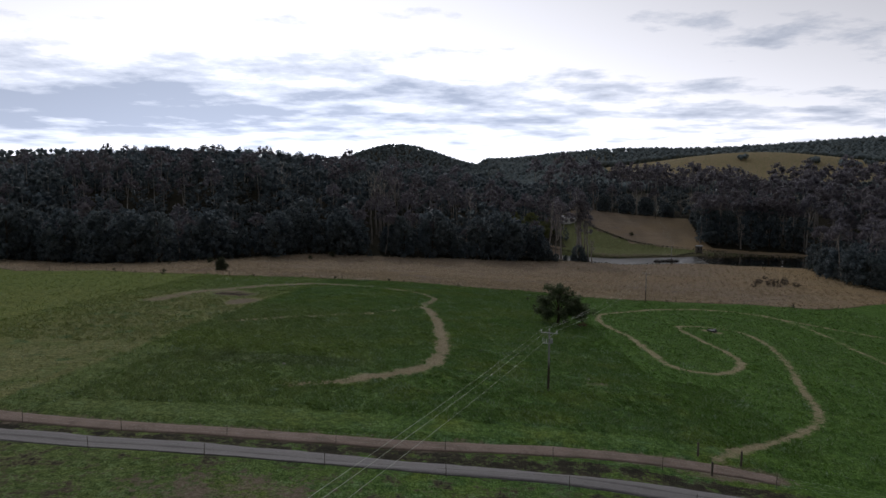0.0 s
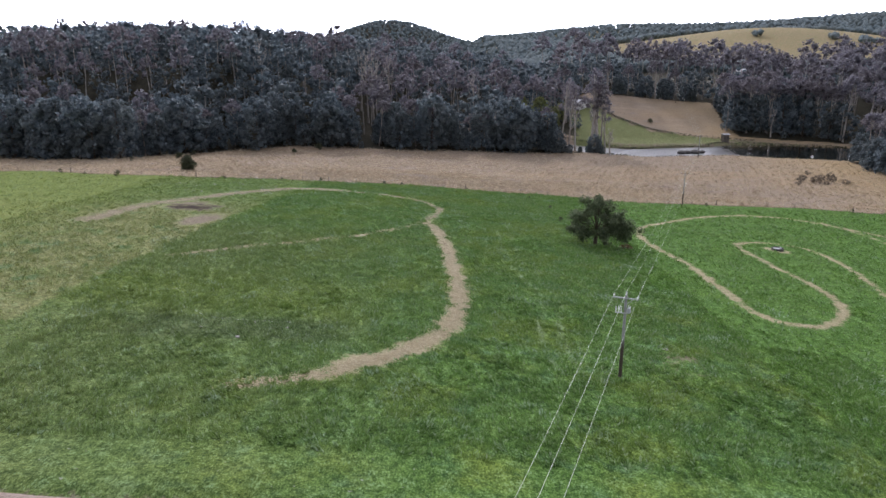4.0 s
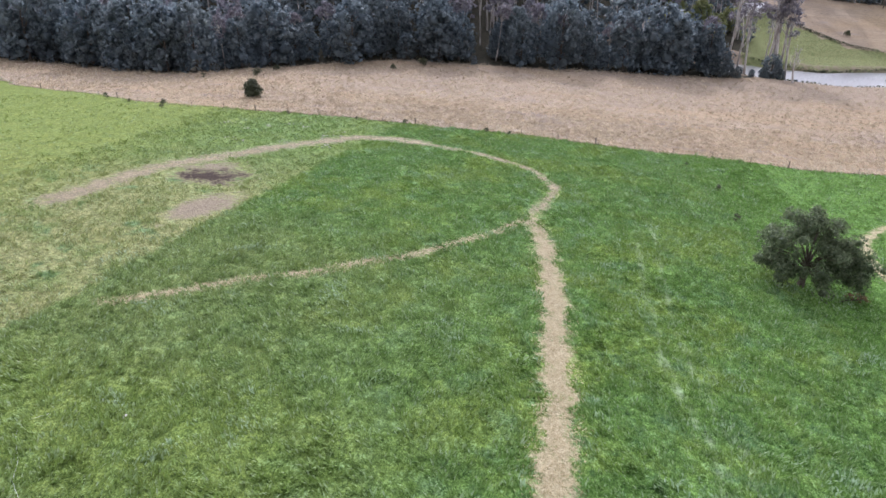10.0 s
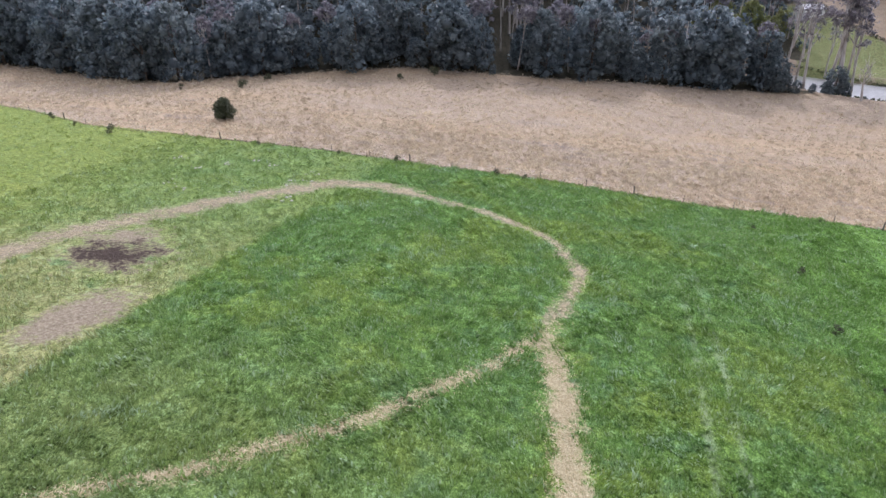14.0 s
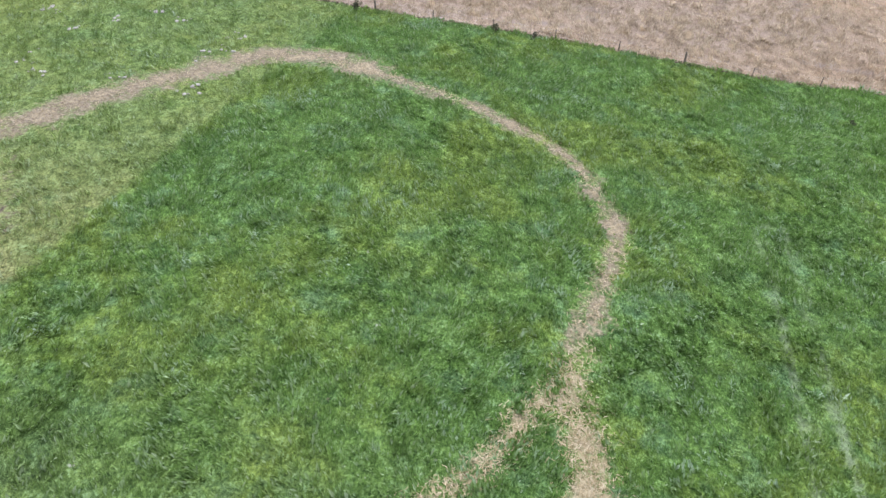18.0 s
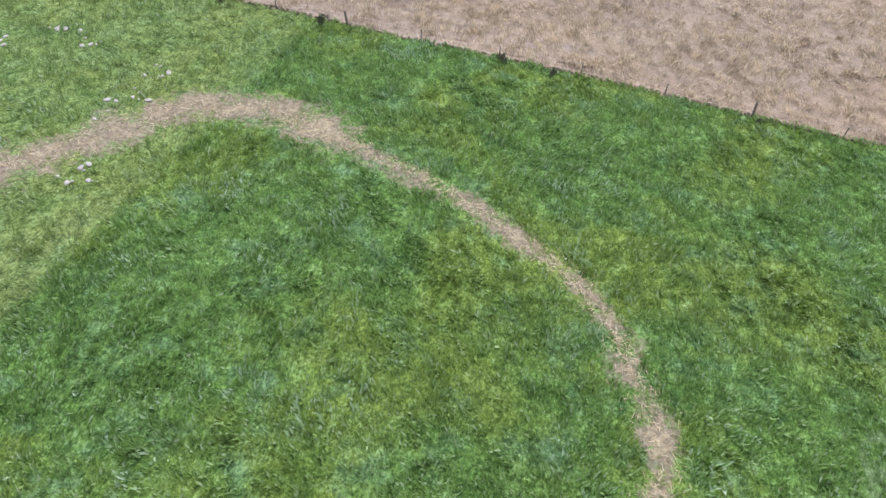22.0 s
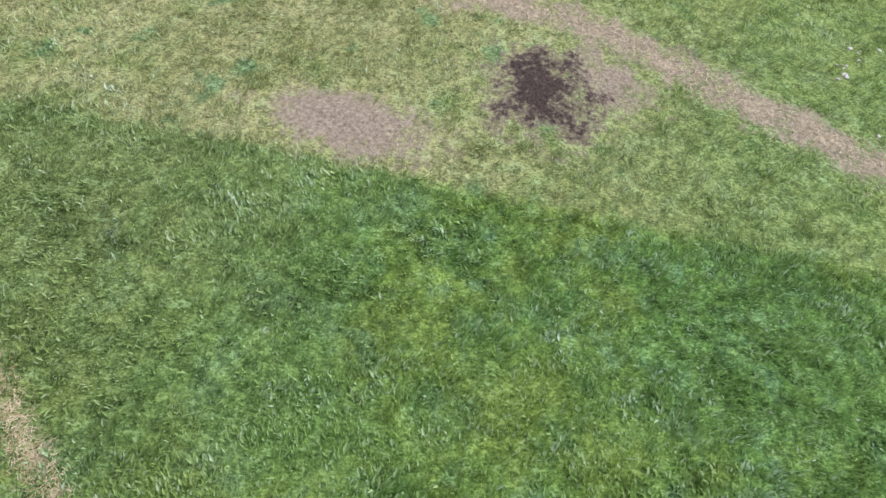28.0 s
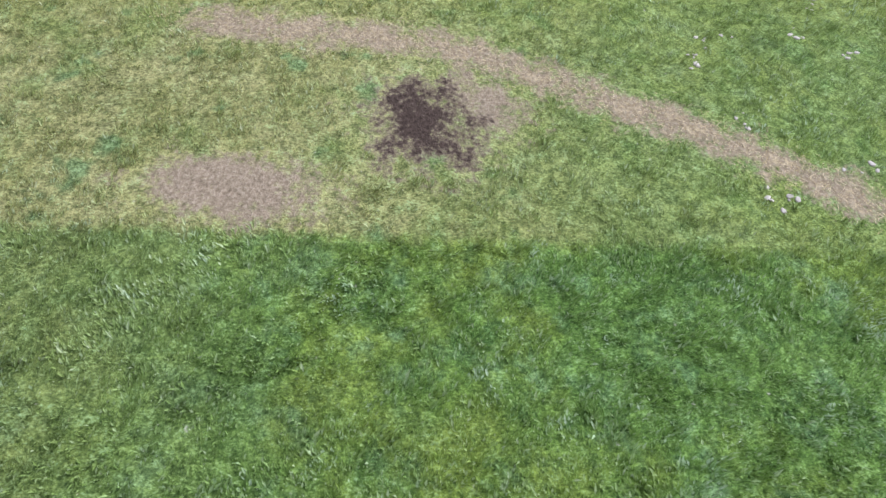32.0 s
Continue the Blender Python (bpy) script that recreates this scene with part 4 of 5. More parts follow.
for x, y in edge_row(EDGE, 0.0, 15, 3.0):
    plant("wattle_sapling", rng.choice(SAPLINGS), x, y - 1.0, rng.uniform(0.45, 0.9), rng.uniform(0, 6.3), "low bushy wattle in dry grass at the wood edge", "shrub", "shrubs along the wood edge")
# riverside gums with bare pale stems
for x, y, s in ((61.5, 303, 1.55), (64.0, 299.5, 1.65), (63.0, 300.5, 1.45), (65.5, 301.5, 1.40), (65.0, 303, 1.58), (54, 300, 1.25), (50.5, 296, 1.1), (47, 300, 1.3), (68, 300, 1.2), (66, 326, 0.8)):
    plant("gum_tree", rng.choice(SPARSE), x, y, s, rng.uniform(0, 6.3), "tall gum with bare whitish stems beside the river", "tree", "gums by the river")
for x, y, s in ((62.0, 296, 0.72), (64.5, 297, 0.5), (47, 293, 0.45), (41, 296, 1.0), (55, 293, 0.22), (50, 291, 0.30), (44, 291, 0.8), (70, 294, 0.18), (59, 294, 0.3)):
    plant("wattle_tree", rng.choice(WATTLES), x, y, s, rng.uniform(0, 6.3), "low dark bush at the river's edge", "tree", "bushes by the river")
# wood beyond the river, facing the water
for i in range(58):
    x = 143 + 3.4 * i + rng.uniform(-2, 2)
    y = float(np.interp(x, [140, 180, 190, 200, 215, 350], [349, 345, 336, 318, 304, 285])) + rng.uniform(-2, 3)
    if i % 3 != 1:
        plant("gum_tree", rng.choice(GUMS), x, y + 4, rng.uniform(1.0, 1.5), rng.uniform(0, 6.3), "tall pale-stemmed gum in the riverside wood", "tree", "riverside wood")
    else:
        plant("wattle_tree", rng.choice(WATTLES), x, y + 2, rng.uniform(0.8, 1.5), rng.uniform(0, 6.3), "dark bushy tree in the riverside wood", "tree", "riverside wood", 1.15)
for i, (x, y) in enumerate(((166, 219), (164, 225), (162, 232), (161, 239), (163, 246), (162, 253), (164, 260), (166, 267), (168, 274), (170, 281), (172, 288), (170, 222), (172, 236), (173, 250), (176, 262), (178, 276))):
    if river_d(x, y) < 15:
        continue
    plant("gum_tree" if i % 4 == 3 else "wattle_tree", rng.choice(GUMS if i % 4 == 3 else WATTLES), x, y, rng.uniform(0.75, 1.2), rng.uniform(0, 6.3), "dark bushy tree on the dry bank where the river bends", "tree", "trees at the river bend")
for i in range(10):
    y = 352 + 5.0 * i
    x = 149 + 0.10 * (y - 345) + rng.uniform(-2, 2)
    plant("gum_tree" if i % 2 else "wattle_tree", rng.choice(GUMS if i % 2 else WATTLES), x, y, rng.uniform(0.8, 1.2), rng.uniform(0, 6.3), "tree at the edge of the dry clearing", "tree", "trees round the clearing")
for i in range(18):
    x = 62 + 4.6 * i + rng.uniform(-1.5, 1.5)
    plant("wattle_tree" if i % 3 else "gum_tree", rng.choice(WATTLES if i % 3 else GUMS), x, 406 + rng.uniform(-2, 4), rng.uniform(0.6, 1.0), rng.uniform(0, 6.3), "dark tree at the top of the dry clearing", "tree", "trees round the clearing")


# the wood's interior, past counting
def low_tree(seed, kind):
    r = np.random.default_rng(seed)
    if kind == "gum":
        tubes, cl = gum_shape(r, 26, 16, 5.0, 0.60, 0.010)
    else:
        tubes, cl = wattle_shape(r, 15, 19, 5.6)
    v, f, s = merge_tubes(tubes[:1])
    return crown_arrays(r, cl, 13, 1.12), lobe_arrays(r, cl, 0.58), (v, f, s)


LOW = [low_tree(70 + i, "gum") for i in range(5)] + [low_tree(80 + i, "wattle") for i in range(3)]


def woodland(name, spots, label, leaf):
    """Many trees baked into one crown mesh and one stem mesh."""
    cv, lv, lf, ls, tv, tf, ts, base, lbase = [], [], [], [], [], [], [], 0, 0
    for x, y, s, w, which in spots:
        crown, (bv, bf, bs), (v, f, sizes) = LOW[which]
        c, n = math.cos(w), math.sin(w)
        rot = np.array([[c, -n, 0], [n, c, 0], [0, 0, 1.0]])
        off = np.array([x, y, float(land(x, y))])
        cv.append(crown @ rot.T * s + off)
        lv.append(bv @ rot.T * s + off)
        lf.append(bf + lbase)
        ls += bs
        lbase += len(bv)
        tv.append(v @ rot.T * s + off)
        tf.append(np.array(f) + base)
        ts += sizes
        base += len(v)
    ob = empty(name, Matrix(), label, "woodland", "", "stuff")
    tagged(part_mesh("tree_crowns", foliage_mesh("tree_crowns", np.concatenate(cv), (np.concatenate(lv), np.concatenate(lf), ls), leaf), ob), kind="stuff")
    tagged(part_mesh("tree_stems", mesh_np("tree_stems", np.concatenate(tv), np.concatenate(tf), ts, [BARK_PALE], smooth=True), ob), kind="stuff")


spots = []
for gyv in np.arange(262, 560, 11.6):
    for gxv in np.arange(-330, 66, 10.6):
        x, y = gxv + rng.uniform(-3.5, 3.5), gyv + rng.uniform(-3.5, 3.5)
        deep = y - float(wood_y(x))
        if deep < 15 or deep > 200 or x > 62 or (x > 38 and y < 345):
            continue
        if deep > 100 and rng.random() < 0.45:
            spots.append((x + 5, y + 5, rng.uniform(1.05, 1.4), rng.uniform(0, 6.3), 5 + rng.randrange(3)))
        if deep < 46 + 16 * math.sin(x * 0.045) + 26 * (x < -45) and rng.random() < 0.78:
            spots.append((x, y, rng.uniform(0.85, 1.6), rng.uniform(0, 6.3), 5 + rng.randrange(3)))
        else:
            tall = rng.random() < (0.80 if deep < 90 else 0.22)
            size = rng.uniform(0.8, 1.12) if deep < 90 else rng.uniform(0.68, 0.86) if tall else rng.uniform(0.95, 1.35)
            spots.append((x, y, size, rng.uniform(0, 6.3), rng.randrange(5) if tall else 5 + rng.randrange(3)))
for gyv in np.arange(312, 560, 12):
    for gxv in np.arange(62, 420, 11):
        x, y = gxv + rng.uniform(-4, 4), gyv + rng.uniform(-4, 4)
        if (y < 412 and x < float(np.interp(y, RIGHT_Y, RIGHT_X)) + 8) or y < float(np.interp(x, [140, 180, 190, 200, 215, 350], [355, 352, 344, 326, 312, 292])):
            continue
        if (y > 430 and rng.random() < 0.25) or y > 500:
            continue
        spots.append((x, y, rng.uniform(0.95, 1.4), rng.uniform(0, 6.3), rng.randrange(8)))
for x, y, sc, turn, which in list(spots):
    if which < 5 and x < 62 and y - float(wood_y(x)) < 130 and rng.random() < 0.5:
        spots.append((x + rng.uniform(3, 6), y - rng.uniform(2, 6), rng.uniform(0.45, 0.8), rng.uniform(0, 6.3), 5 + rng.randrange(3)))
# the wood comes forward where the river bends away
for gyv in np.arange(216, 312, 9):
    for gxv in np.arange(168, 330, 9.5):
        x, y = gxv + rng.uniform(-3, 3), gyv + rng.uniform(-3, 3)
        if x > 171 + 0.12 * abs(y - 255) and seg_dist(x, y, RIVER)[0] > 16:
            spots.append((x, y, rng.uniform(0.7, 1.05), rng.uniform(0, 6.3), rng.randrange(8)))
woodland("woodland", [q for q in spots if q[4] < 5], "tall pale-stemmed gum wood on the rise behind the dry slope", LEAF_GUM)
woodland("woodland", [q for q in spots if q[4] >= 5], "dense rounded grey-green wattles below the gum wood", LEAF_WATTLE)

# young yellow-green trees on the river flat behind the wattles
LIME_CROWN = WATTLES[0][1].copy()
LIME_CROWN.materials[0] = LEAF_LIME
for x, y, sc in ((26, 352, 1.0), (33, 358, 1.15), (39, 350, 0.9), (45, 362, 1.1), (51, 355, 0.85), (36, 345, 0.7), (57, 366, 0.8)):
    plant("young_wattle", (WATTLES[0][0], LIME_CROWN), x, y, sc, rng.uniform(0, 6.3), "yellow-green young wattle on the sunlit river flat", "tree", "young trees on the flat")


# dead gums, stems and boughs bleached pale
def dead_gum(seed, height):
    r = np.random.default_rng(seed)
    stem = [(0.5 * math.sin(3 * u + seed), 0.3 * math.sin(4 * u), height * u - 0.6) for u in np.linspace(0, 1, 8)]
    tubes = [(stem, [0.42 * (1.08 - u) for u in np.linspace(0, 1, 8)], 6)]
    for i in range(15):
        u = 0.42 + 0.56 * (i + r.random()) / 15
        base = Vector((0.5 * math.sin(3 * u + seed), 0.3 * math.sin(4 * u), height * u - 0.6))
        w, reach = 2.4 * i + r.uniform(-0.4, 0.4), (1.15 - u) * height * r.uniform(0.16, 0.30)
        tip = base + Vector((math.cos(w) * reach, math.sin(w) * reach, reach * r.uniform(1.0, 1.9)))
        knee = base.lerp(tip, 0.5) + Vector((math.cos(w), math.sin(w), -0.6)) * 0.4
        tubes.append(([base, knee, tip], [0.15, 0.10, 0.03], 4))
        for _ in range(3):
            a = knee.lerp(tip, r.uniform(0.1, 0.9))
            tubes.append(([a, a + Vector(r.normal(size=3)) * 0.9 + Vector((0, 0, 1.5))], [0.06, 0.02], 3))
    v, f, sz = merge_tubes(tubes)
    return mesh_np("dead_stem", v, f, sz, [BARK_PALE], smooth=True)


for i, (x, y, h) in enumerate(((-43, 322, 33), (-40.5, 326, 35), (-38, 321, 31), (-34, 330, 30), (-47, 331, 29), (8, 335, 28), (-92, 318, 27), (67, 287, 11), (162, 344.5, 14))):
    ob = part_mesh("dead_gum_tree", dead_gum(90 + i, h))
    ob.matrix_basis = Matrix.Translation(at(x, y))
    tagged(ob, "bleached leafless gum standing above the wattle wood", "tree", "dead gums")


# far plantations on the hills: small rounded crowns, one object
def far_woods():
    r = np.random.default_rng(9)
    verts, faces = [], []
    base = 0

    def patch(x0, x1, y0, y1, gap, size, keep):
        nonlocal base
        for y in np.arange(y0, y1, gap):
            for x in np.arange(x0, x1, gap):
                px, py = x + r.uniform(-gap, gap) * 0.45, y + r.uniform(-gap, gap) * 0.45
                if not keep(px, py):
                    continue
                z, s = float(land(px, py)), size * r.uniform(0.7, 1.25)
                n = 5
                w0 = r.uniform(0, 6)
                ring = [(px + s * 0.46 * math.cos(w0 + 6.283 * i / n) * r.uniform(0.8, 1.2), py + s * 0.46 * math.sin(w0 + 6.283 * i / n), z + s * r.uniform(0.45, 0.7)) for i in range(n)]
                verts.extend([(px, py, z), *ring, (px + r.uniform(-0.1, 0.1) * s, py, z + s * 0.98)])
                for i in range(n):
                    j = (i + 1) % n
                    faces.extend([(base, base + 1 + j, base + 1 + i), (base + 1 + i, base + 1 + j, base + 1 + n)])
                base += n + 2

    open_hill = lambda x, y: (((x - 545) / 230) ** 2 + ((y - 1190) / 160) ** 2 < 1) or (((x - 20) / 120) ** 2 + ((y - 1480) / 50) ** 2 < 1)
    patch(-260, 1000, 700, 1330, 11.5, 12, lambda x, y: not open_hill(x, y) and (y < 900 + 0.2 * abs(x - 545) or y > 1290 or x < 250))
    patch(-700, 1000, 1330, 2000, 15, 12.5, lambda x, y: not open_hill(x, y))
    patch(-700, 300, 2000, 2450, 15, 12, lambda x, y: True)
    patch(420, 1900, 1350, 1850, 17, 14, lambda x, y: y > 1330)
    patch(-2300, -700, 2050, 2500, 40, 20, lambda x, y: True)
    for x, y in ((490, 1165), (640, 1120), (648, 1135), (660, 1128), (600, 1140), (700, 1150)):
        patch(x - 6, x + 6, y - 6, y + 6, 5, 9, lambda a, b: True)
    me = mesh_np("far_woods", verts, np.array(faces).ravel(), np.full(len(faces), 3), [LEAF_HAZED], smooth=True)
    tagged(new("far_woods", me), "plantation forest on distant hills, leaves coloured pale and bluish for haze", "woodland", "", "stuff")


far_woods()


# the lone tree in the paddock
def paddock_tree():
    r = np.random.default_rng(3)
    ob = empty("paddock_tree", Matrix.Translation(at(26.0, 111.0)) @ Matrix.Diagonal((0.80, 0.84, 0.86, 1)), "broad dark green spreading tree alone in the green paddock", "tree")
    tubes = [([(0, 0, -0.5), (0.1, 0.1, 0.9), (0.2, 0, 2.2), (0.35, 0.2, 3.4)], [0.62, 0.46, 0.42, 0.36], 9)]
    clumps = []
    limbs = ((-4.2, 0.6, 5.0), (-2.4, -1.4, 7.4), (-1.2, 1.0, 9.3), (0.4, -0.6, 9.0), (2.6, 1.5, 7.0), (4.6, -0.8, 6.0), (6.4, 0.3, 4.6), (4.2, 2.2, 4.0), (1.4, -3.0, 5.8), (-2.8, 2.8, 5.8),
             (7.4, -0.6, 3.4), (-5.0, -1.0, 3.6), (2.8, -2.6, 3.4), (0.2, 3.2, 6.8), (-3.4, -2.4, 2.8), (5.2, -2.0, 2.6), (-4.4, 2.0, 2.9), (0.0, -3.4, 3.0))
    for lx, ly, lz in limbs:
        tip = Vector((lx, ly, lz))
        start = Vector((0.25, 0.1, 1.6 + 0.22 * lz))
        knee = start.lerp(tip, 0.5) + Vector((0, 0, 0.5))
        tubes.append(([start, knee, tip], [0.22, 0.14, 0.05], 6))
        for _ in range(8):
            o = r.normal(size=3) * [1.0, 1.0, 0.62]
            p = tip + Vector(o)
            tubes.append(([knee.lerp(tip, 0.5), p], [0.06, 0.02], 4))
            clumps.append((p.x, p.y, max(p.z, 1.9), r.uniform(0.8, 1.35)))
    v, f, s = merge_tubes(tubes)
    part_mesh("trunk", mesh_np("trunk", v, f, s, [BARK_DARK], smooth=True), ob)
    part_mesh("crown", foliage_mesh("crown", crown_arrays(r, clumps, 120, 0.30), lobe_arrays(r, clumps, 0.5), LEAF_OAK), ob)
    # a fallen limb with brown leaves under it
    br = empty("fallen_branch", Matrix.Translation(at(30.2, 108.2)) @ Matrix.Rotation(0.4, 4, "Z"), "fallen branch with brown dead leaves on grass", "branch")
    v, f, s = merge_tubes([([(-1.6, 0, 0.12), (0, 0.15, 0.2), (1.9, -0.1, 0.25)], [0.09, 0.07, 0.03], 6), ([(0, 0.15, 0.2), (1.0, 0.9, 0.4)], [0.05, 0.02], 4), ([(0.4, 0.1, 0.2), (1.4, -0.7, 0.5)], [0.05, 0.02], 4)])
    part_mesh("limb", mesh_np("limb", v, f, s, [BARK_DARK], smooth=True), br)
    part_mesh("dead_leaves", quads_mesh("dead_leaves", crown_arrays(r, [(1.2, 0.3, 0.35, 0.7), (1.5, -0.4, 0.35, 0.6), (0.6, 0.5, 0.3, 0.5)], 60, 0.22), DEAD_LEAF), br, "rust-brown dead leaves")



paddock_tree()


# bushes in the dry grass, weeds along the fence
def bush_mesh(seed, h, clumps, leaf, size, n=26, narrow=0.5):
    r = np.random.default_rng(seed)
    cl = []
    for _ in range(clumps):
        u, w = r.uniform(0.12, 0.95), r.uniform(0, 6.3)
        rad = h * narrow * math.sqrt(max(0.06, 1 - (2 * abs(u - 0.42)) ** 2)) * r.uniform(0.3, 1)
        cl.append((math.cos(w) * rad, math.sin(w) * rad, h * u * 0.9, h * r.uniform(0.14, 0.24)))
    v, f, s = merge_tubes([([(0, 0, -0.2), (0, 0, h * 0.5)], [h * 0.03, 0.01], 5), ([(0, 0, h * 0.1), (h * 0.2, 0, h * 0.5)], [h * 0.02, 0.01], 4), ([(0, 0, h * 0.1), (-h * 0.15, h * 0.1, h * 0.5)], [h * 0.02, 0.01], 4)])
    return mesh_np("stem", v, f, s, [BARK_DARK], smooth=True), quads_mesh("foliage", crown_arrays(r, cl, n, size), leaf)


LEAF_BUSH = leaf_material("bush_leaf", (0.040, 0.052, 0.026), (0.070, 0.085, 0.040), (0.115, 0.125, 0.065), 0.4)
SCRUB = bush_mesh(24, 1.9, 16, LEAF_SCRUB, 0.20, 40, 0.75)
BUSH = [bush_mesh(21, 4.4, 60, LEAF_BUSH, 0.34, 60, 0.42), bush_mesh(22, 2.6, 24, LEAF_BUSH, 0.26), bush_mesh(23, 1.5, 14, LEAF_BUSH, 0.18), SCRUB]


def bush(x, y, which, scale, label, name="bush"):
    ob = empty(name, Matrix.Translation(at(x, y)) @ Matrix.Rotation(x * 1.7, 4, "Z") @ Matrix.Diagonal((scale, scale, scale, 1)), label, "shrub", "bushes in the grass")
    part_mesh("stem", BUSH[which][0], ob)
    part_mesh("foliage", BUSH[which][1], ob)


bush(-80.5, 189.5, 0, 1.0, "dark upright bush alone in dry grass")
bush(-57.2, 271, 1, 1.1, "small dark bush in dry grass near the wood")
bush(-65.5, 262, 1, 0.75, "small dark bush in dry grass")
bush(-100.3, 246, 1, 0.8, "small dark bush near the wood edge")
bush(-99.5, 230, 1, 0.95, "low scrubby bush in dry grass")
bush(104, 361, 1, 1.0, "round dark bush in the dry clearing")
bush(-113.5, 223, 2, 1.0, "low scrubby bush in dry grass")
bush(-92, 169.5, 2, 1.2, "low dark weed clump beside the fence", "weed_clump")
bush(22.7, 132.5, 2, 0.75, "dark thistle clump in the green paddock", "weed_clump")
bush(22.4, 147.5, 2, 0.7, "dark thistle clump in the green paddock", "weed_clump")
for x, y, s in ((126, 226, 1.5), (130, 231, 1.2), (122, 229, 1.0), (135, 224, 1.1), (118, 222, 0.9), (124, 232, 1.1), (128, 223, 0.8), (133, 229, 1.3), (137, 238, 1.0), (131, 243, 0.9)):
    bush(x, y, 3, s, "brown twiggy scrub on the dry bank above the river")


for x, y, sz in ((-64, 173.2, 0.55), (-48, 172.4, 0.5), (-37, 171.3, 0.8), (-19.5, 170.4, 0.7), (-14.8, 170.0, 0.6), (3, 169.4, 0.4), (24.3, 122.2, 0.5), (19, 162, 0.5), (-112, 177, 0.9), (-103, 173, 0.6), (30, 171, 0.4), (72, 181.5, 0.6), (112, 178, 0.7)):
    bush(x, y, 2, sz, "low dark weed clump in grass", "weed_clump")

sr = np.random.default_rng(71)
STONES = []
for i in range(4):
    bm = bmesh.new()
    bmesh.ops.create_icosphere(bm, subdivisions=2, radius=0.13)
    for v in bm.verts:
        v.co = Vector((v.co.x * 1.3, v.co.y, v.co.z * 0.45)) * (1 + 0.75 * noise.noise(v.co * 5 + Vector((i * 3.1, 0, 0))))
    me = bpy.data.meshes.new("stone")
    bm.to_mesh(me)
    bm.free()
    me.materials.append(STONE_PALE)
    STONES.append(me)
spot_x, spot_y = [], []
for _ in range(17):
    cx, cy = sr.uniform(-72, -44), sr.uniform(142, 167)
    spot_x += list(cx + sr.normal(size=6) * 0.8)
    spot_y += list(cy + sr.normal(size=6) * 0.8)
spot_x += [22.9, -21.5, -17.8, -29.0, -26.6, -22.0]
spot_y += [56.2, 55.0, 54.0, 67.0, 53.0, 50.5]
for i, (x, y) in enumerate(zip(spot_x, spot_y)):
    if y < 100 or (y < fence_y(x) - 1.5 and seg_dist(x, y, WORN)[0] > 2.5):
        st = part_mesh("stone", STONES[i % 4])
        st.matrix_basis = Matrix.Translation(at(x, y, 0.05)) @ Matrix.Rotation(x * 3.3, 4, "Z") @ Matrix.Diagonal((*[float(sr.uniform(0.4, 1.7))] * 3, 1))
        tagged(st, "pale stone lying in grazed grass", "stone", "stones in the grass")

tape = smooth_line([(-33.6, 66.0), (-34.6, 64.6), (-34.2, 63.2), (-32.3, 61.2), (-31.2, 59.6), (-29.6, 58.3), (-27.1, 56.4), (-24.2, 55.6), (-20.5, 55.4), (-17, 55.5)], 6)
v, f, sz = merge_tubes([([at(x, y, 0.10 + 0.05 * math.sin(3 * x)) for x, y in tape], [0.008] * len(tape), 4)])
tagged(part_mesh("electric_fence_tape", mesh_np("electric_fence_tape", v, f, sz, [PORCELAIN])), "white electric fence tape lying slack in grass", "tape")


# ---------------------------------------------------------------- fences
def post_mesh(h, r):
    bm = bmesh.new()
    bm_tube(bm, [(0, 0, -0.4), (0.01, 0, h * 0.5), (0.0, 0.01, h - 0.03), (0, 0, h)], [r, r * 0.95, r * 0.9, r * 0.7], 7)
    me = bpy.data.meshes.new("post")
    bm.to_mesh(me)
    bm.free()
    me.materials.append(POST_WOOD)
    return me


POST, THICK_POST, PICKET = post_mesh(1.2, 0.055), post_mesh(1.45, 0.12), post_mesh(1.35, 0.032)


def fence(line, gap, label, wires=(0.35, 0.7, 1.1), radius=0.004, thick_every=0, post=POST):
    pts = np.array(smooth_line(line, 6))
    run = np.r_[0, np.cumsum(np.hypot(*np.diff(pts, axis=0).T))]
    ob = empty("fence", Matrix(), label, "fence", "", "structure")
    tops = []
    for i, s in enumerate(np.arange(0, run[-1], gap)):
        x, y = float(np.interp(s, run, pts[:, 0])), float(np.interp(s, run, pts[:, 1]))
        p = part_mesh("post", THICK_POST if thick_every and i % thick_every == 0 else post, ob)
        p.matrix_basis = Matrix.Translation(at(x, y)) @ pose(0, 0, 0, rng.uniform(-3, 3), rng.uniform(-3, 3), rng.uniform(0, 360))
        tops.append(at(x, y))
    for h in wires:
        v, f, s = merge_tubes([([p + Vector((0, 0, h)) for p in tops], [radius] * len(tops), 3)])
        part_mesh("wire", mesh_np("wire", v, f, s, [STEEL]), ob, "thin galvanised wire")
    return ob


fence([p for p in FENCE_LINE if -200 < p[0] < 210], 7.5, "post and wire fence between green paddock and dry grass", thick_every=5)
fence([(-150, 42), (-100, 32), (-54.5, 24), (-32.6, 21.1), (-10.7, 20.6), (12.6, 21.8), (29.1, 21.2), (60, 17), (120, 7)], 11.0, "picket and wire fence beside the farm track", post=PICKET)
fence([(-140, 26), (-70, 18.5), (-48.7, 16.3), (-28.6, 14.2), (-8.5, 13.6), (13.8, 13.2), (36, 10.6), (90, 2)], 11.0, "picket and wire fence on the near side of the road", post=PICKET)
fence(FAR_FENCE, 9.0, "old fence with rank grass across the river flat")
for x, y in ((29.1, 21.8), (29.1, 26.0), (33.4, 25.2)):
    g = part_mesh("gate_post", THICK_POST)
    g.matrix_basis = Matrix.Translation(at(x, y))
    tagged(g, "stout weathered wooden gate post by the track", "post", "gate posts")


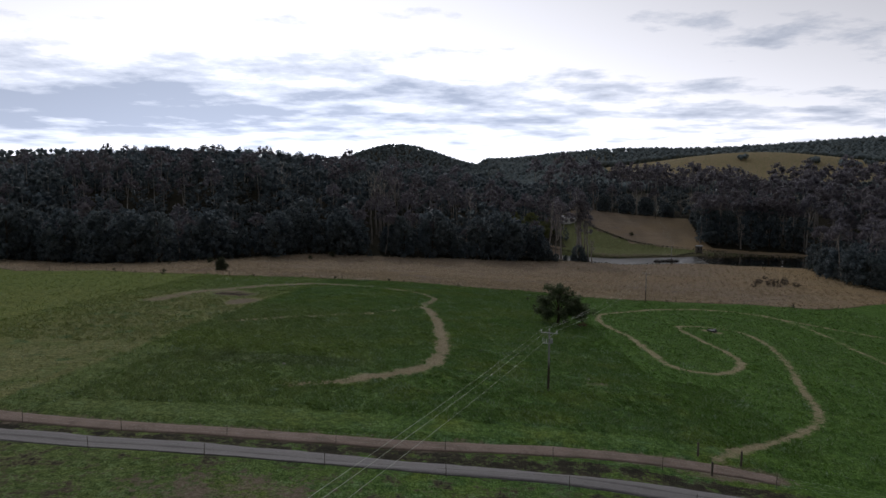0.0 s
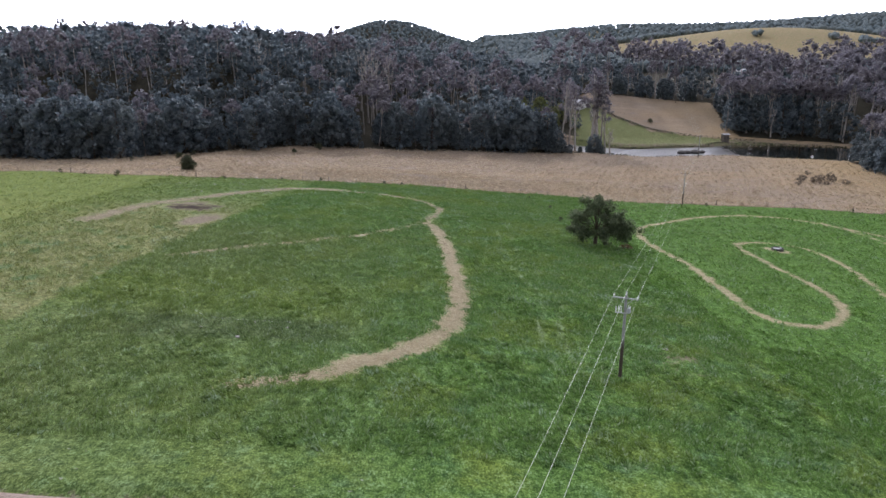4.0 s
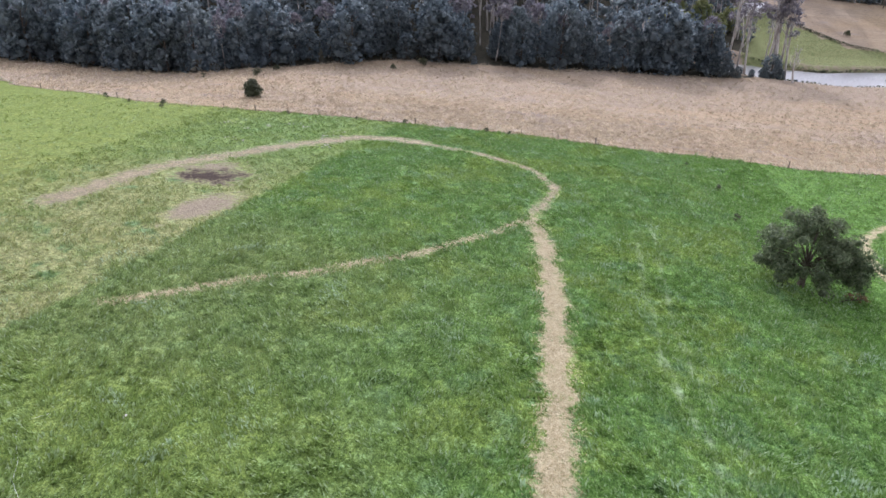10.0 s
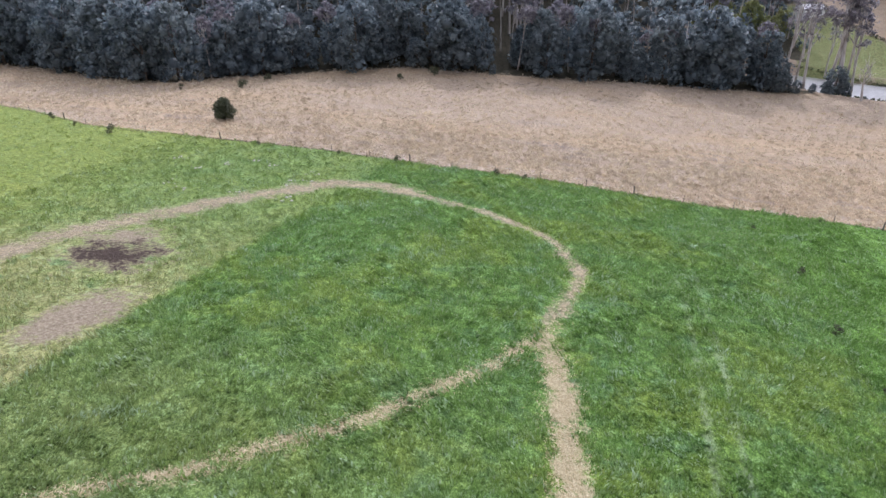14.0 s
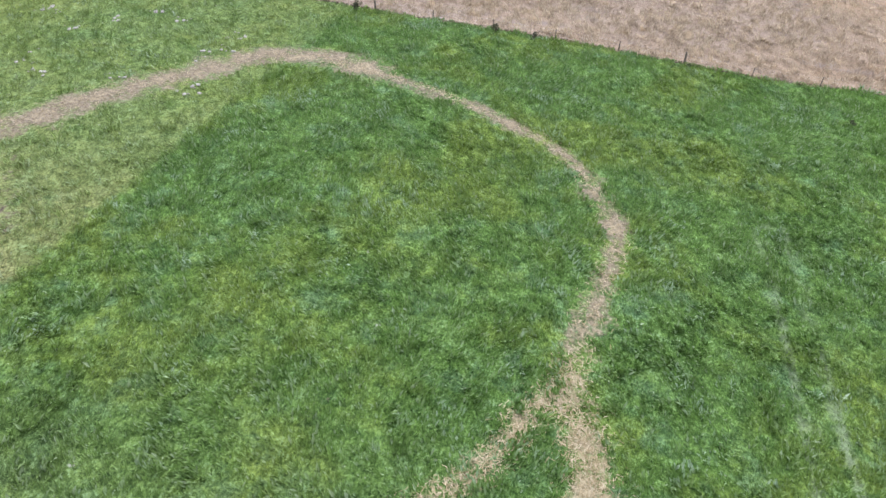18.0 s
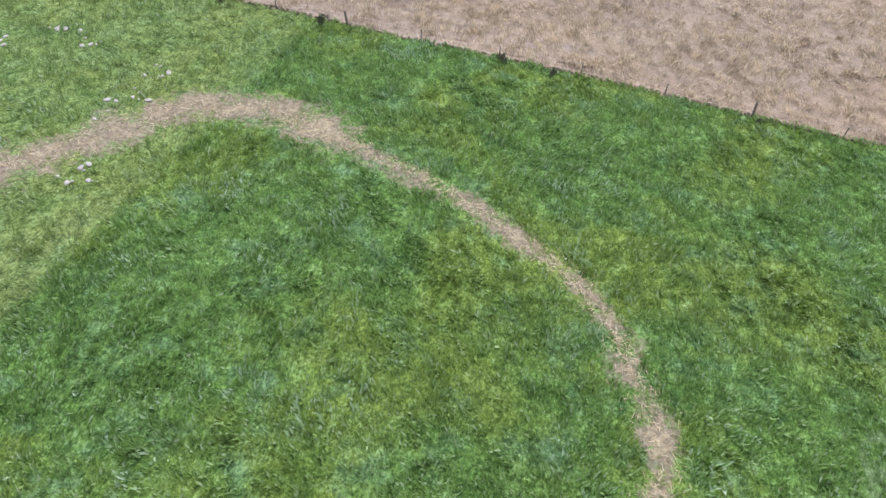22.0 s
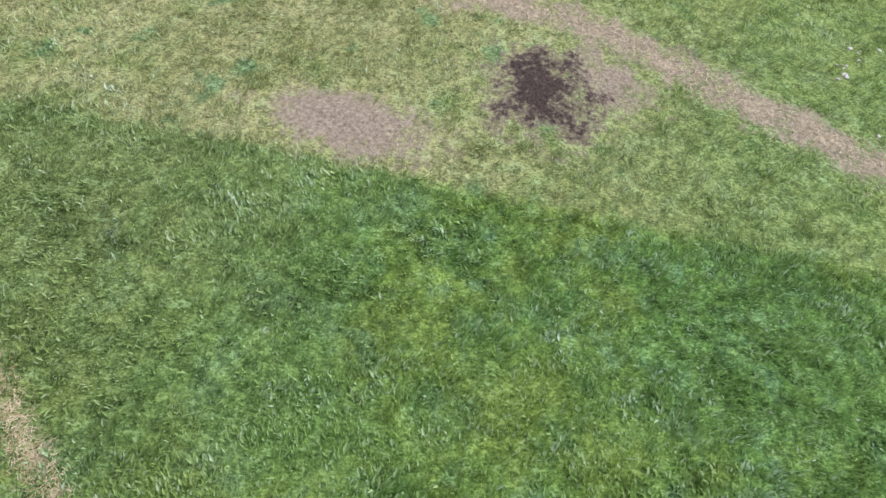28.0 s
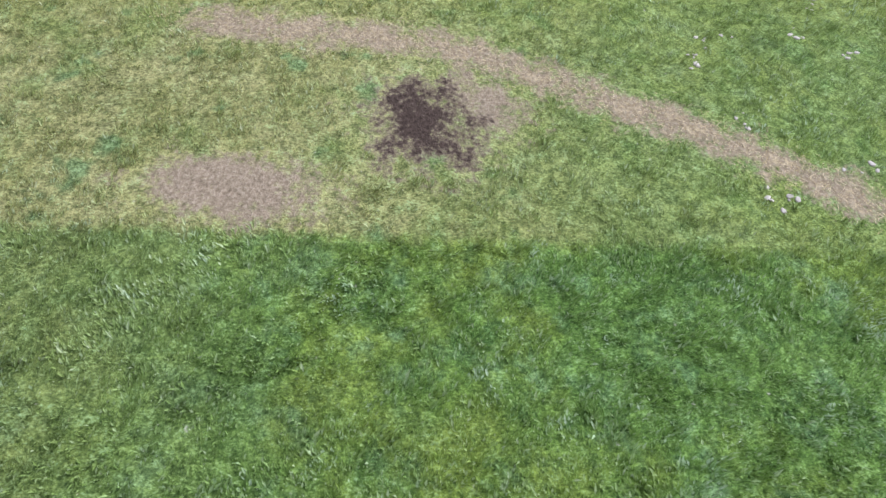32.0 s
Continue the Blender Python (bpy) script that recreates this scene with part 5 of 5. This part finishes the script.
hr = np.random.default_rng(61)
hp = np.array(smooth_line(FAR_FENCE, 14))
hz = land(hp[:, 0], hp[:, 1])
tagged(new("rank_growth", quads_mesh("rank_growth", crown_arrays(hr, [(x, y, z + 0.4, 0.75) for (x, y), z in zip(hp, hz)], 16, 0.5), LEAF_BUSH)), "dark rank growth along the old fence beyond the river", "hedge", "", "stuff")

# dark rank grass that the fence keeps from the cattle, and reeds on the far bank
fr = np.random.default_rng(62)
fp = np.array(smooth_line([p for p in FENCE_LINE if -200 < p[0] < 210], 90))
fx, fy2 = fp[:, 0] + fr.normal(size=len(fp)) * 0.1, fp[:, 1] + fr.normal(size=len(fp)) * 0.12
fclump = [(x, y, z + 0.05, fr.uniform(0.06, 0.15)) for x, y, z in zip(fx, fy2, land(fx, fy2))]
tagged(new("fence_growth", quads_mesh("fence_growth", crown_arrays(fr, fclump, 6, 0.17), LEAF_SCRUB)), "dark brownish rank grass in a thin line under the fence", "hedge", "", "stuff")
bp = np.array(smooth_line(RIVER[1:9], 26))
bt = np.gradient(bp, axis=0)
bt /= np.linalg.norm(bt, axis=1)[:, None]
for off in (14.6, -14.8):
    off = off * river_wide(bp[:, 0])
    ex, ey = bp[:, 0] - bt[:, 1] * off + fr.normal(size=len(bp)) * 0.3, bp[:, 1] + bt[:, 0] * off + fr.normal(size=len(bp)) * 0.3
    bclump = [(x, y, max(z, WATER) + 0.15, fr.uniform(0.3, 0.65)) for x, y, z in zip(ex, ey, land(ex, ey))]
    tagged(new("reed_bank", quads_mesh("reed_bank", crown_arrays(fr, bclump, 12, 0.45), LEAF_BUSH)), "dark reeds and rank grass on the river bank", "reeds", "", "stuff")

# ---------------------------------------------------------------- power line
LINE_DIR = Vector((47.6, 130.5, 0)).normalized()
LINE_SIDE = Vector((LINE_DIR.y, -LINE_DIR.x, 0))


def power_pole(x, y, height, label, gear):
    turn = math.atan2(LINE_SIDE.y, LINE_SIDE.x)
    ob = empty("power_pole", Matrix.Translation(at(x, y)) @ Matrix.Rotation(turn, 4, "Z"), label, "power pole", "power poles")
    bm = bmesh.new()
    bm_tube(bm, [(0, 0, -0.8), (0, 0, 0.4), (0.01, 0, height * 0.5), (0, 0, height)], [0.19, 0.17, 0.145, 0.115], 12)
    part("pole", bm, POLE_WOOD, ob)
    bm = bmesh.new()
    bm_box(bm, 0, -0.16, height - 0.28, 2.3, 0.10, 0.12, 0.012)
    arm = part("crossarm", bm, STEEL if gear else POST_WOOD, ob)
    for s in (-1, 1):
        bm = bmesh.new()
        bm_tube(bm, [(0.62 * s, -0.16, height - 0.34), (0.05 * s, -0.14, height - 0.85)], [0.018, 0.018], 6)
        part("brace", bm, STEEL, ob)
    ends = []
    for px, pz in ((-1.08, height - 0.22), (0.0, height), (1.08, height - 0.22)):
        bm = bmesh.new()
        yy = -0.16 if px else 0.0
        bm_lathe(bm, [(0.02, pz), (0.022, pz + 0.10), (0.075, pz + 0.11), (0.085, pz + 0.15), (0.05, pz + 0.17), (0.075, pz + 0.19), (0.07, pz + 0.24), (0.035, pz + 0.28), (0.045, pz + 0.32), (0.03, pz + 0.34)], 12, px, yy)
        part("insulator", bm, PORCELAIN, ob, "white porcelain pin insulator")
        ends.append(ob.matrix_basis @ Vector((px, yy, pz + 0.32)))
    if gear:
        bm = bmesh.new()
        bm_box(bm, -0.35, -0.18, height - 1.75, 1.1, 0.09, 0.09, 0.01)
        part("bracket", bm, STEEL, ob)
        for i in range(3):
            fx = -0.82 + 0.24 * i
            bm = bmesh.new()
            for j in range(4):
                bm_lathe(bm, [(0.03, height - 1.68 + 0.15 * j), (0.07, height - 1.66 + 0.15 * j), (0.07, height - 1.62 + 0.15 * j), (0.03, height - 1.58 + 0.15 * j)], 10, fx, -0.2)
            fuse = part("fuse_switch", bm, PORCELAIN, ob, "grey-white drop-out fuse")
            bm = bmesh.new()
            bm_tube(bm, [(fx, -0.20, height - 1.55), (fx - 0.04, -0.34, height - 1.3), (fx - 0.02, -0.22, height - 1.02)], [0.012, 0.012, 0.012], 5)
            part("fuse_tube", bm, STEEL, fuse)
        bm = bmesh.new()
        bm_lathe(bm, [(0.13, height - 1.72), (0.155, height - 1.69), (0.155, height - 1.26), (0.14, height - 1.20), (0.08, height - 1.15)], 16, 0.34, -0.12)
        tank = part("transformer", bm, PAINT_GREY, ob, "small pale grey pole transformer")
        for i in range(6):
            w = 1.05 * i
            bm = bmesh.new()
            bm_box(bm, 0.34 + 0.17 * math.cos(w), -0.12 + 0.17 * math.sin(w), height - 1.48, 0.05, 0.012, 0.34, 0, w)
            part("cooling_fin", bm, PAINT_GREY, tank)
        for dx in (0.28, 0.44):
            bm = bmesh.new()
            bm_lathe(bm, [(0.03, height - 1.16), (0.055, height - 1.12), (0.03, height - 1.08), (0.055, height - 1.04), (0.03, height - 0.98)], 10, dx, -0.12)
            part("bushing", bm, PORCELAIN, tank)
        for i, dx in enumerate((-0.82, -0.58, 0.36)):
            bm = bmesh.new()
            bm_tube(bm, [(dx, -0.2, height - 1.0), (dx * 0.8, -0.35, height - 0.7), ((-1.0, 0.0, 1.0)[i], -0.16, height - 0.1)], [0.01] * 3, 4)
            part("jumper_wire", bm, WIRE, ob)
    else:
        bm = bmesh.new()
        bm_box(bm, 0, -0.15, height - 2.6, 0.25, 0.02, 0.3, 0.004)
        part("number_plate", bm, PAINT_GREY, ob)
    return ends


P1, P2 = (15.7, 47.0), (64.2, 178.6)
P0 = (P1[0] - 0.348 * 138, P1[1] - 0.9375 * 138)
P3 = (104.5, 284.5)
ends0 = power_pole(*P0, 9.2, "wooden power pole with steel crossarm in rough grass", False)
ends1 = power_pole(*P1, 8.5, "silver-grey wooden power pole with transformer, dark damp foot, in the paddock", True)
ends2 = power_pole(*P2, 9.6, "slender dark wooden power pole on the fence line", False)
ends3 = power_pole(*P3, 9.4, "slender wooden power pole near the river", False)
P4 = (128, 398)
ends4 = power_pole(*P4, 11, "slender wooden power pole at the far clearing", False)
for a_set, b_set in ((ends0, ends1), (ends1, ends2), (ends2, ends3), (ends3, ends4)):
    for a, b in zip(a_set, b_set):
        n, sag = 28, (b - a).length * 0.012
        pts = [a.lerp(b, i / n) - Vector((0, 0, sag * 4 * (i / n) * (1 - i / n))) for i in range(n + 1)]
        v, f, s = merge_tubes([(pts, [0.011] * (n + 1), 4)])
        tagged(part_mesh("power_line", mesh_np("power_line", v, f, s, [WIRE], smooth=True)), "pale bare aluminium conductor strung between poles", "cable", "power lines")


# ---------------------------------------------------------------- trough, stones, shed, house
def trough():
    ob = empty("water_trough", Matrix.Translation(at(*TROUGH)), "round concrete water trough in a ring of bare gravel", "trough")
    bm = bmesh.new()
    bm_lathe(bm, [(1.15, -0.2), (1.18, 0.05), (1.15, 0.52), (1.10, 0.56), (1.02, 0.56), (0.98, 0.50), (0.95, 0.12)], 28)
    part("basin", bm, CONCRETE, ob)
    bm = bmesh.new()
    bm_lathe(bm, [(0.96, 0.36), (0.965, 0.40)], 28)
    part("water_surface", bm, WATER_M, ob, "dark still water")
    bm = bmesh.new()
    bm_box(bm, 0.75, 0.3, 0.58, 0.5, 0.35, 0.10, 0.02, 0.4)
    part("float_cover", bm, PAINT_GREY, ob)


trough()
for i, (x, y, s) in enumerate(((103, 302, 1.7), (106, 303, 1.4), (109.5, 303.2, 1.9), (113, 304, 1.2), (138, 311, 0.9))):
    r = np.random.default_rng(40 + i)
    bm = bmesh.new()
    bmesh.ops.create_icosphere(bm, subdivisions=2, radius=s)
    for v in bm.verts:
        v.co = Vector((v.co.x * 1.2, v.co.y, v.co.z * 0.6)) * (1 + 0.16 * noise.noise(v.co * 1.3 + Vector((i * 5, 0, 0))))
    st = part("river_rock", bm, STONE)
    st.matrix_basis = Matrix.Translation((x, y, WATER + 0.55))
    tagged(st, "dark wet boulder standing in the river", "rock", "rocks in the river")


def building(x, y, turn, w, d, h, rise, label, name, wall=WALL_PALE):
    ob = empty(name, Matrix.Translation(at(x, y)) @ Matrix.Rotation(turn, 4, "Z"), label, "building")
    bm = bmesh.new()
    bm_box(bm, 0, 0, h / 2 - 0.3, w, d, h + 0.6, 0.02)
    part("wall", bm, wall, ob)
    bm = bmesh.new()
    o = 0.4
    a = [bm.verts.new(p) for p in ((-w / 2 - o, -d / 2 - o, h), (w / 2 + o, -d / 2 - o, h), (w / 2 + o, d / 2 + o, h), (-w / 2 - o, d / 2 + o, h), (-w / 2 - o, 0, h + rise), (w / 2 + o, 0, h + rise))]
    for q in ((0, 1, 5, 4), (2, 3, 4, 5), (1, 2, 5), (3, 0, 4), (3, 2, 1, 0)):
        bm.faces.new([a[i] for i in q])
    part("roof", bm, ROOF_TIN, ob)
    for s in (-0.28, 0.28):
        bm = bmesh.new()
        bm_box(bm, s * w, -d / 2 - 0.03, h * 0.55, w * 0.16, 0.06, h * 0.35, 0.01)
        part("window", bm, WATER_M, ob, "dark glazed window")
    return ob


building(135, 335.5, 0.2, 3.0, 2.4, 3.6, 0.5, "small grey timber pump shed on the river bank", "pump_shed", POST_WOOD)
building(70, 384, 0.4, 9, 6, 3.0, 1.8, "small pale house behind riverside trees", "cottage")
building(262, 640, -0.3, 14, 8, 4.0, 2.2, "pale farmhouse with tin roof among far trees", "farmhouse")


# ---------------------------------------------------------------- grass, straw and stones
def tufts(name, xs, ys, blades, length, width, lie, mat, label, category, seed, mound=0.6):
    """Mounds of bent kite-shaped blades that lean out from the middle, all in one mesh. lie: how far they lean over."""
    r = np.random.default_rng(seed)
    n = len(xs) * blades
    rank = 1.0 + 0.35 * np.sin(xs * 1.3 + 2.0 * np.sin(ys * 0.6)) * np.sin(ys * 1.1 + 1.5 * np.sin(xs * 0.5))
    size = np.repeat(r.uniform(0.6, 1.35, len(xs)) * rank, blades)
    sway = 2.2 + 1.1 * np.sin(xs * 0.23 + 1.4 * np.sin(ys * 0.17)) + 0.9 * np.sin(ys * 0.31 - 1.2 * np.sin(xs * 0.41)) + 0.5 * np.sin(xs * 1.1 + ys * 0.9)
    w = r.uniform(0, 2 * np.pi, n)
    off = np.abs(r.normal(size=n)) * length * mound * size
    px, py = np.repeat(xs, blades) + np.cos(w) * off, np.repeat(ys, blades) + np.sin(w) * off
    w = np.where(r.random(n) < 0.75, np.repeat(sway, blades) + r.normal(size=n) * 0.55, w + r.normal(size=n) * 0.9)
    L = length * size * r.uniform(0.6, 1.25, n) * np.exp(-off / (length * 2.2))
    tilt = np.clip(r.uniform(0.35, 1.0, n) * lie, 0, 0.97)
    z = land(px, py) - 0.02
    dx, dy = np.cos(w), np.sin(w)
    hw = width * size * r.uniform(0.7, 1.3, n)
    up = np.sqrt(1 - tilt**2)
    mx, my, mz = px + dx * L * 0.45 * tilt * 0.8, py + dy * L * 0.45 * tilt * 0.8, z + L * 0.5 * np.maximum(up, 0.35) + 0.02
    tx, ty, tz = px + dx * L * tilt, py + dy * L * tilt, z + L * (0.25 + 0.6 * up)
    sx, sy = -dy * hw, dx * hw
    v = np.stack([np.stack([px, py, z], -1), np.stack([mx + sx, my + sy, mz], -1), np.stack([tx, ty, tz], -1), np.stack([mx - sx, my - sy, mz], -1)], 1).reshape(-1, 3)
    return tagged(new(name, quads_mesh(name, v, mat)), label, category, "", "stuff")


def scatter(seed, n, x0, x1, y0, y1, keep):
    r = np.random.default_rng(seed)
    x, y = r.uniform(x0, x1, n), r.uniform(y0, y1, n)
    k = keep(x, y, r)
    return x[k], y[k]


def clumps_at(x, y, wave):
    """Uneven growth, 0 to 1, in clumps about one wave apart."""
    q = np.random.default_rng(12)
    v = np.zeros(x.shape)
    for _ in range(9):
        a, f = q.uniform(0, 6.283), 2 * np.pi / (wave * q.uniform(0.7, 1.5))
        v += np.sin((x * math.cos(a) + y * math.sin(a)) * f + q.uniform(0, 6.283))
    return np.clip(0.5 + v / 5.0, 0, 1)


def pasture_keep(x, y, r):
    dry, bare, hay, woods = covers(x, y)
    clump = 0.25 + 0.75 * clumps_at(x, y, 1.1) * (0.55 + 0.45 * clumps_at(x, y, 6.0))
    high = step(-49.6, -50.6, x - 0.07 * y)
    return (dry < 0.5) & (bare < 0.42) & (hay < 0.42) & (r.random(len(x)) < clump * (1 - 0.62 * high))


tx, ty = scatter(1, 118000, -80, 34, 60, 175, pasture_keep)
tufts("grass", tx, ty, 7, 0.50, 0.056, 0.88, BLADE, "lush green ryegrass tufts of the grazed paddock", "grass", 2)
tx, ty = scatter(4, 20000, -42, 45, 30, 60, pasture_keep)
tufts("grass", tx, ty, 8, 0.46, 0.055, 0.92, BLADE, "green grass tufts of the near paddock", "grass", 5)
tx, ty = scatter(8, 34000, 34, 130, 25, 180, pasture_keep)
tufts("grass", tx, ty, 5, 0.50, 0.08, 0.92, BLADE, "green grass tufts round the winding feed line", "grass", 9)
tx, ty = scatter(10, 26000, -150, -42, 28, 180, lambda x, y, r: pasture_keep(x, y, r) & ((x < -80) | (y < 60)))
tufts("grass", tx, ty, 5, 0.48, 0.07, 0.92, BLADE, "thinner yellow-green grass on the high side of the paddock", "grass", 11)


def dry_keep(x, y, r):
    dry, bare, hay, woods = covers(x, y)
    d = river_d(x, y)
    return (y > fence_y(x) + 0.3) & (y < wood_y(x) + 2) & (d > 17) & (r.random(len(x)) < np.clip(1.25 - (y - 170) / 140, 0.3, 1) * (0.04 + 0.96 * clumps_at(x, y, 2.4) ** 1.6))


tx, ty = scatter(6, 100000, -210, 165, 168, 292, dry_keep)
tufts("dry_grass", tx, ty, 6, 0.66, 0.065, 0.85, TUSSOCK, "straw-coloured dry tussock grass on the slope", "grass", 7)


tx, ty = scatter(16, 60000, -110, 110, 169, 216, lambda x, y, r: (y > fence_y(x) + 0.3) & (r.random(len(x)) < np.clip((218 - y) / 36, 0, 1) * np.clip((x + 110) / 75, 0, 1) * np.clip((110 - x) / 60, 0, 1) * (0.04 + 0.96 * clumps_at(x, y, 1.7) ** 1.6)))
tufts("dry_grass", tx, ty, 8, 0.62, 0.040, 0.92, TUSSOCK, "dense pinkish straw tussocks beside the fence", "grass", 17)


def along(line, half, n, seed):
    r = np.random.default_rng(seed)
    pts = np.array(smooth_line(line, 8))
    run = np.r_[0, np.cumsum(np.hypot(*np.diff(pts, axis=0).T))]
    s = r.uniform(0, run[-1], n)
    return np.interp(s, run, pts[:, 0]) + r.normal(size=n) * half, np.interp(s, run, pts[:, 1]) + r.normal(size=n) * half * 0.6


def straws(name, xs, ys, label, seed):
    r = np.random.default_rng(seed)
    n = len(xs)
    w, L, hw = r.uniform(0, 6.283, n), r.uniform(0.06, 0.22, n), r.uniform(0.008, 0.018, n)
    dx, dy = np.cos(w) * L, np.sin(w) * L
    z0, z1 = land(xs - dx, ys - dy) + r.uniform(0.01, 0.12, n), land(xs + dx, ys + dy) + r.uniform(0.01, 0.16, n)
    sx, sy = -np.sin(w) * hw, np.cos(w) * hw
    v = np.stack([np.stack([xs - dx - sx, ys - dy - sy, z0], -1), np.stack([xs - dx + sx, ys - dy + sy, z0], -1),
                  np.stack([xs + dx + sx, ys + dy + sy, z1], -1), np.stack([xs + dx - sx, ys + dy - sy, z1], -1)], 1).reshape(-1, 3)
    return tagged(new(name, quads_mesh(name, v, STRAW)), label, "hay", "", "stuff")


straws("hay_trail", *along(HAY_A[:17], 0.8, 18000, 11), "trail of loose straw-coloured hay fed out on grass", 12)
straws("hay_trail", *along(HAY_A[16:], 0.65, 2200, 19), "trodden remains of the hay trail on brown earth", 20)
straws("hay_trail", *along(HAY_B, 0.6, 7000, 13), "thin trail of trampled hay on grass", 14)
straws("hay_trail", *along(WORN, 1.3, 5000, 15), "old trampled hay on worn ground", 16)
straws("mown_track", *along(LOOP_A, 0.5, 9000, 17), "pale worn feed line winding through the paddock", 18)
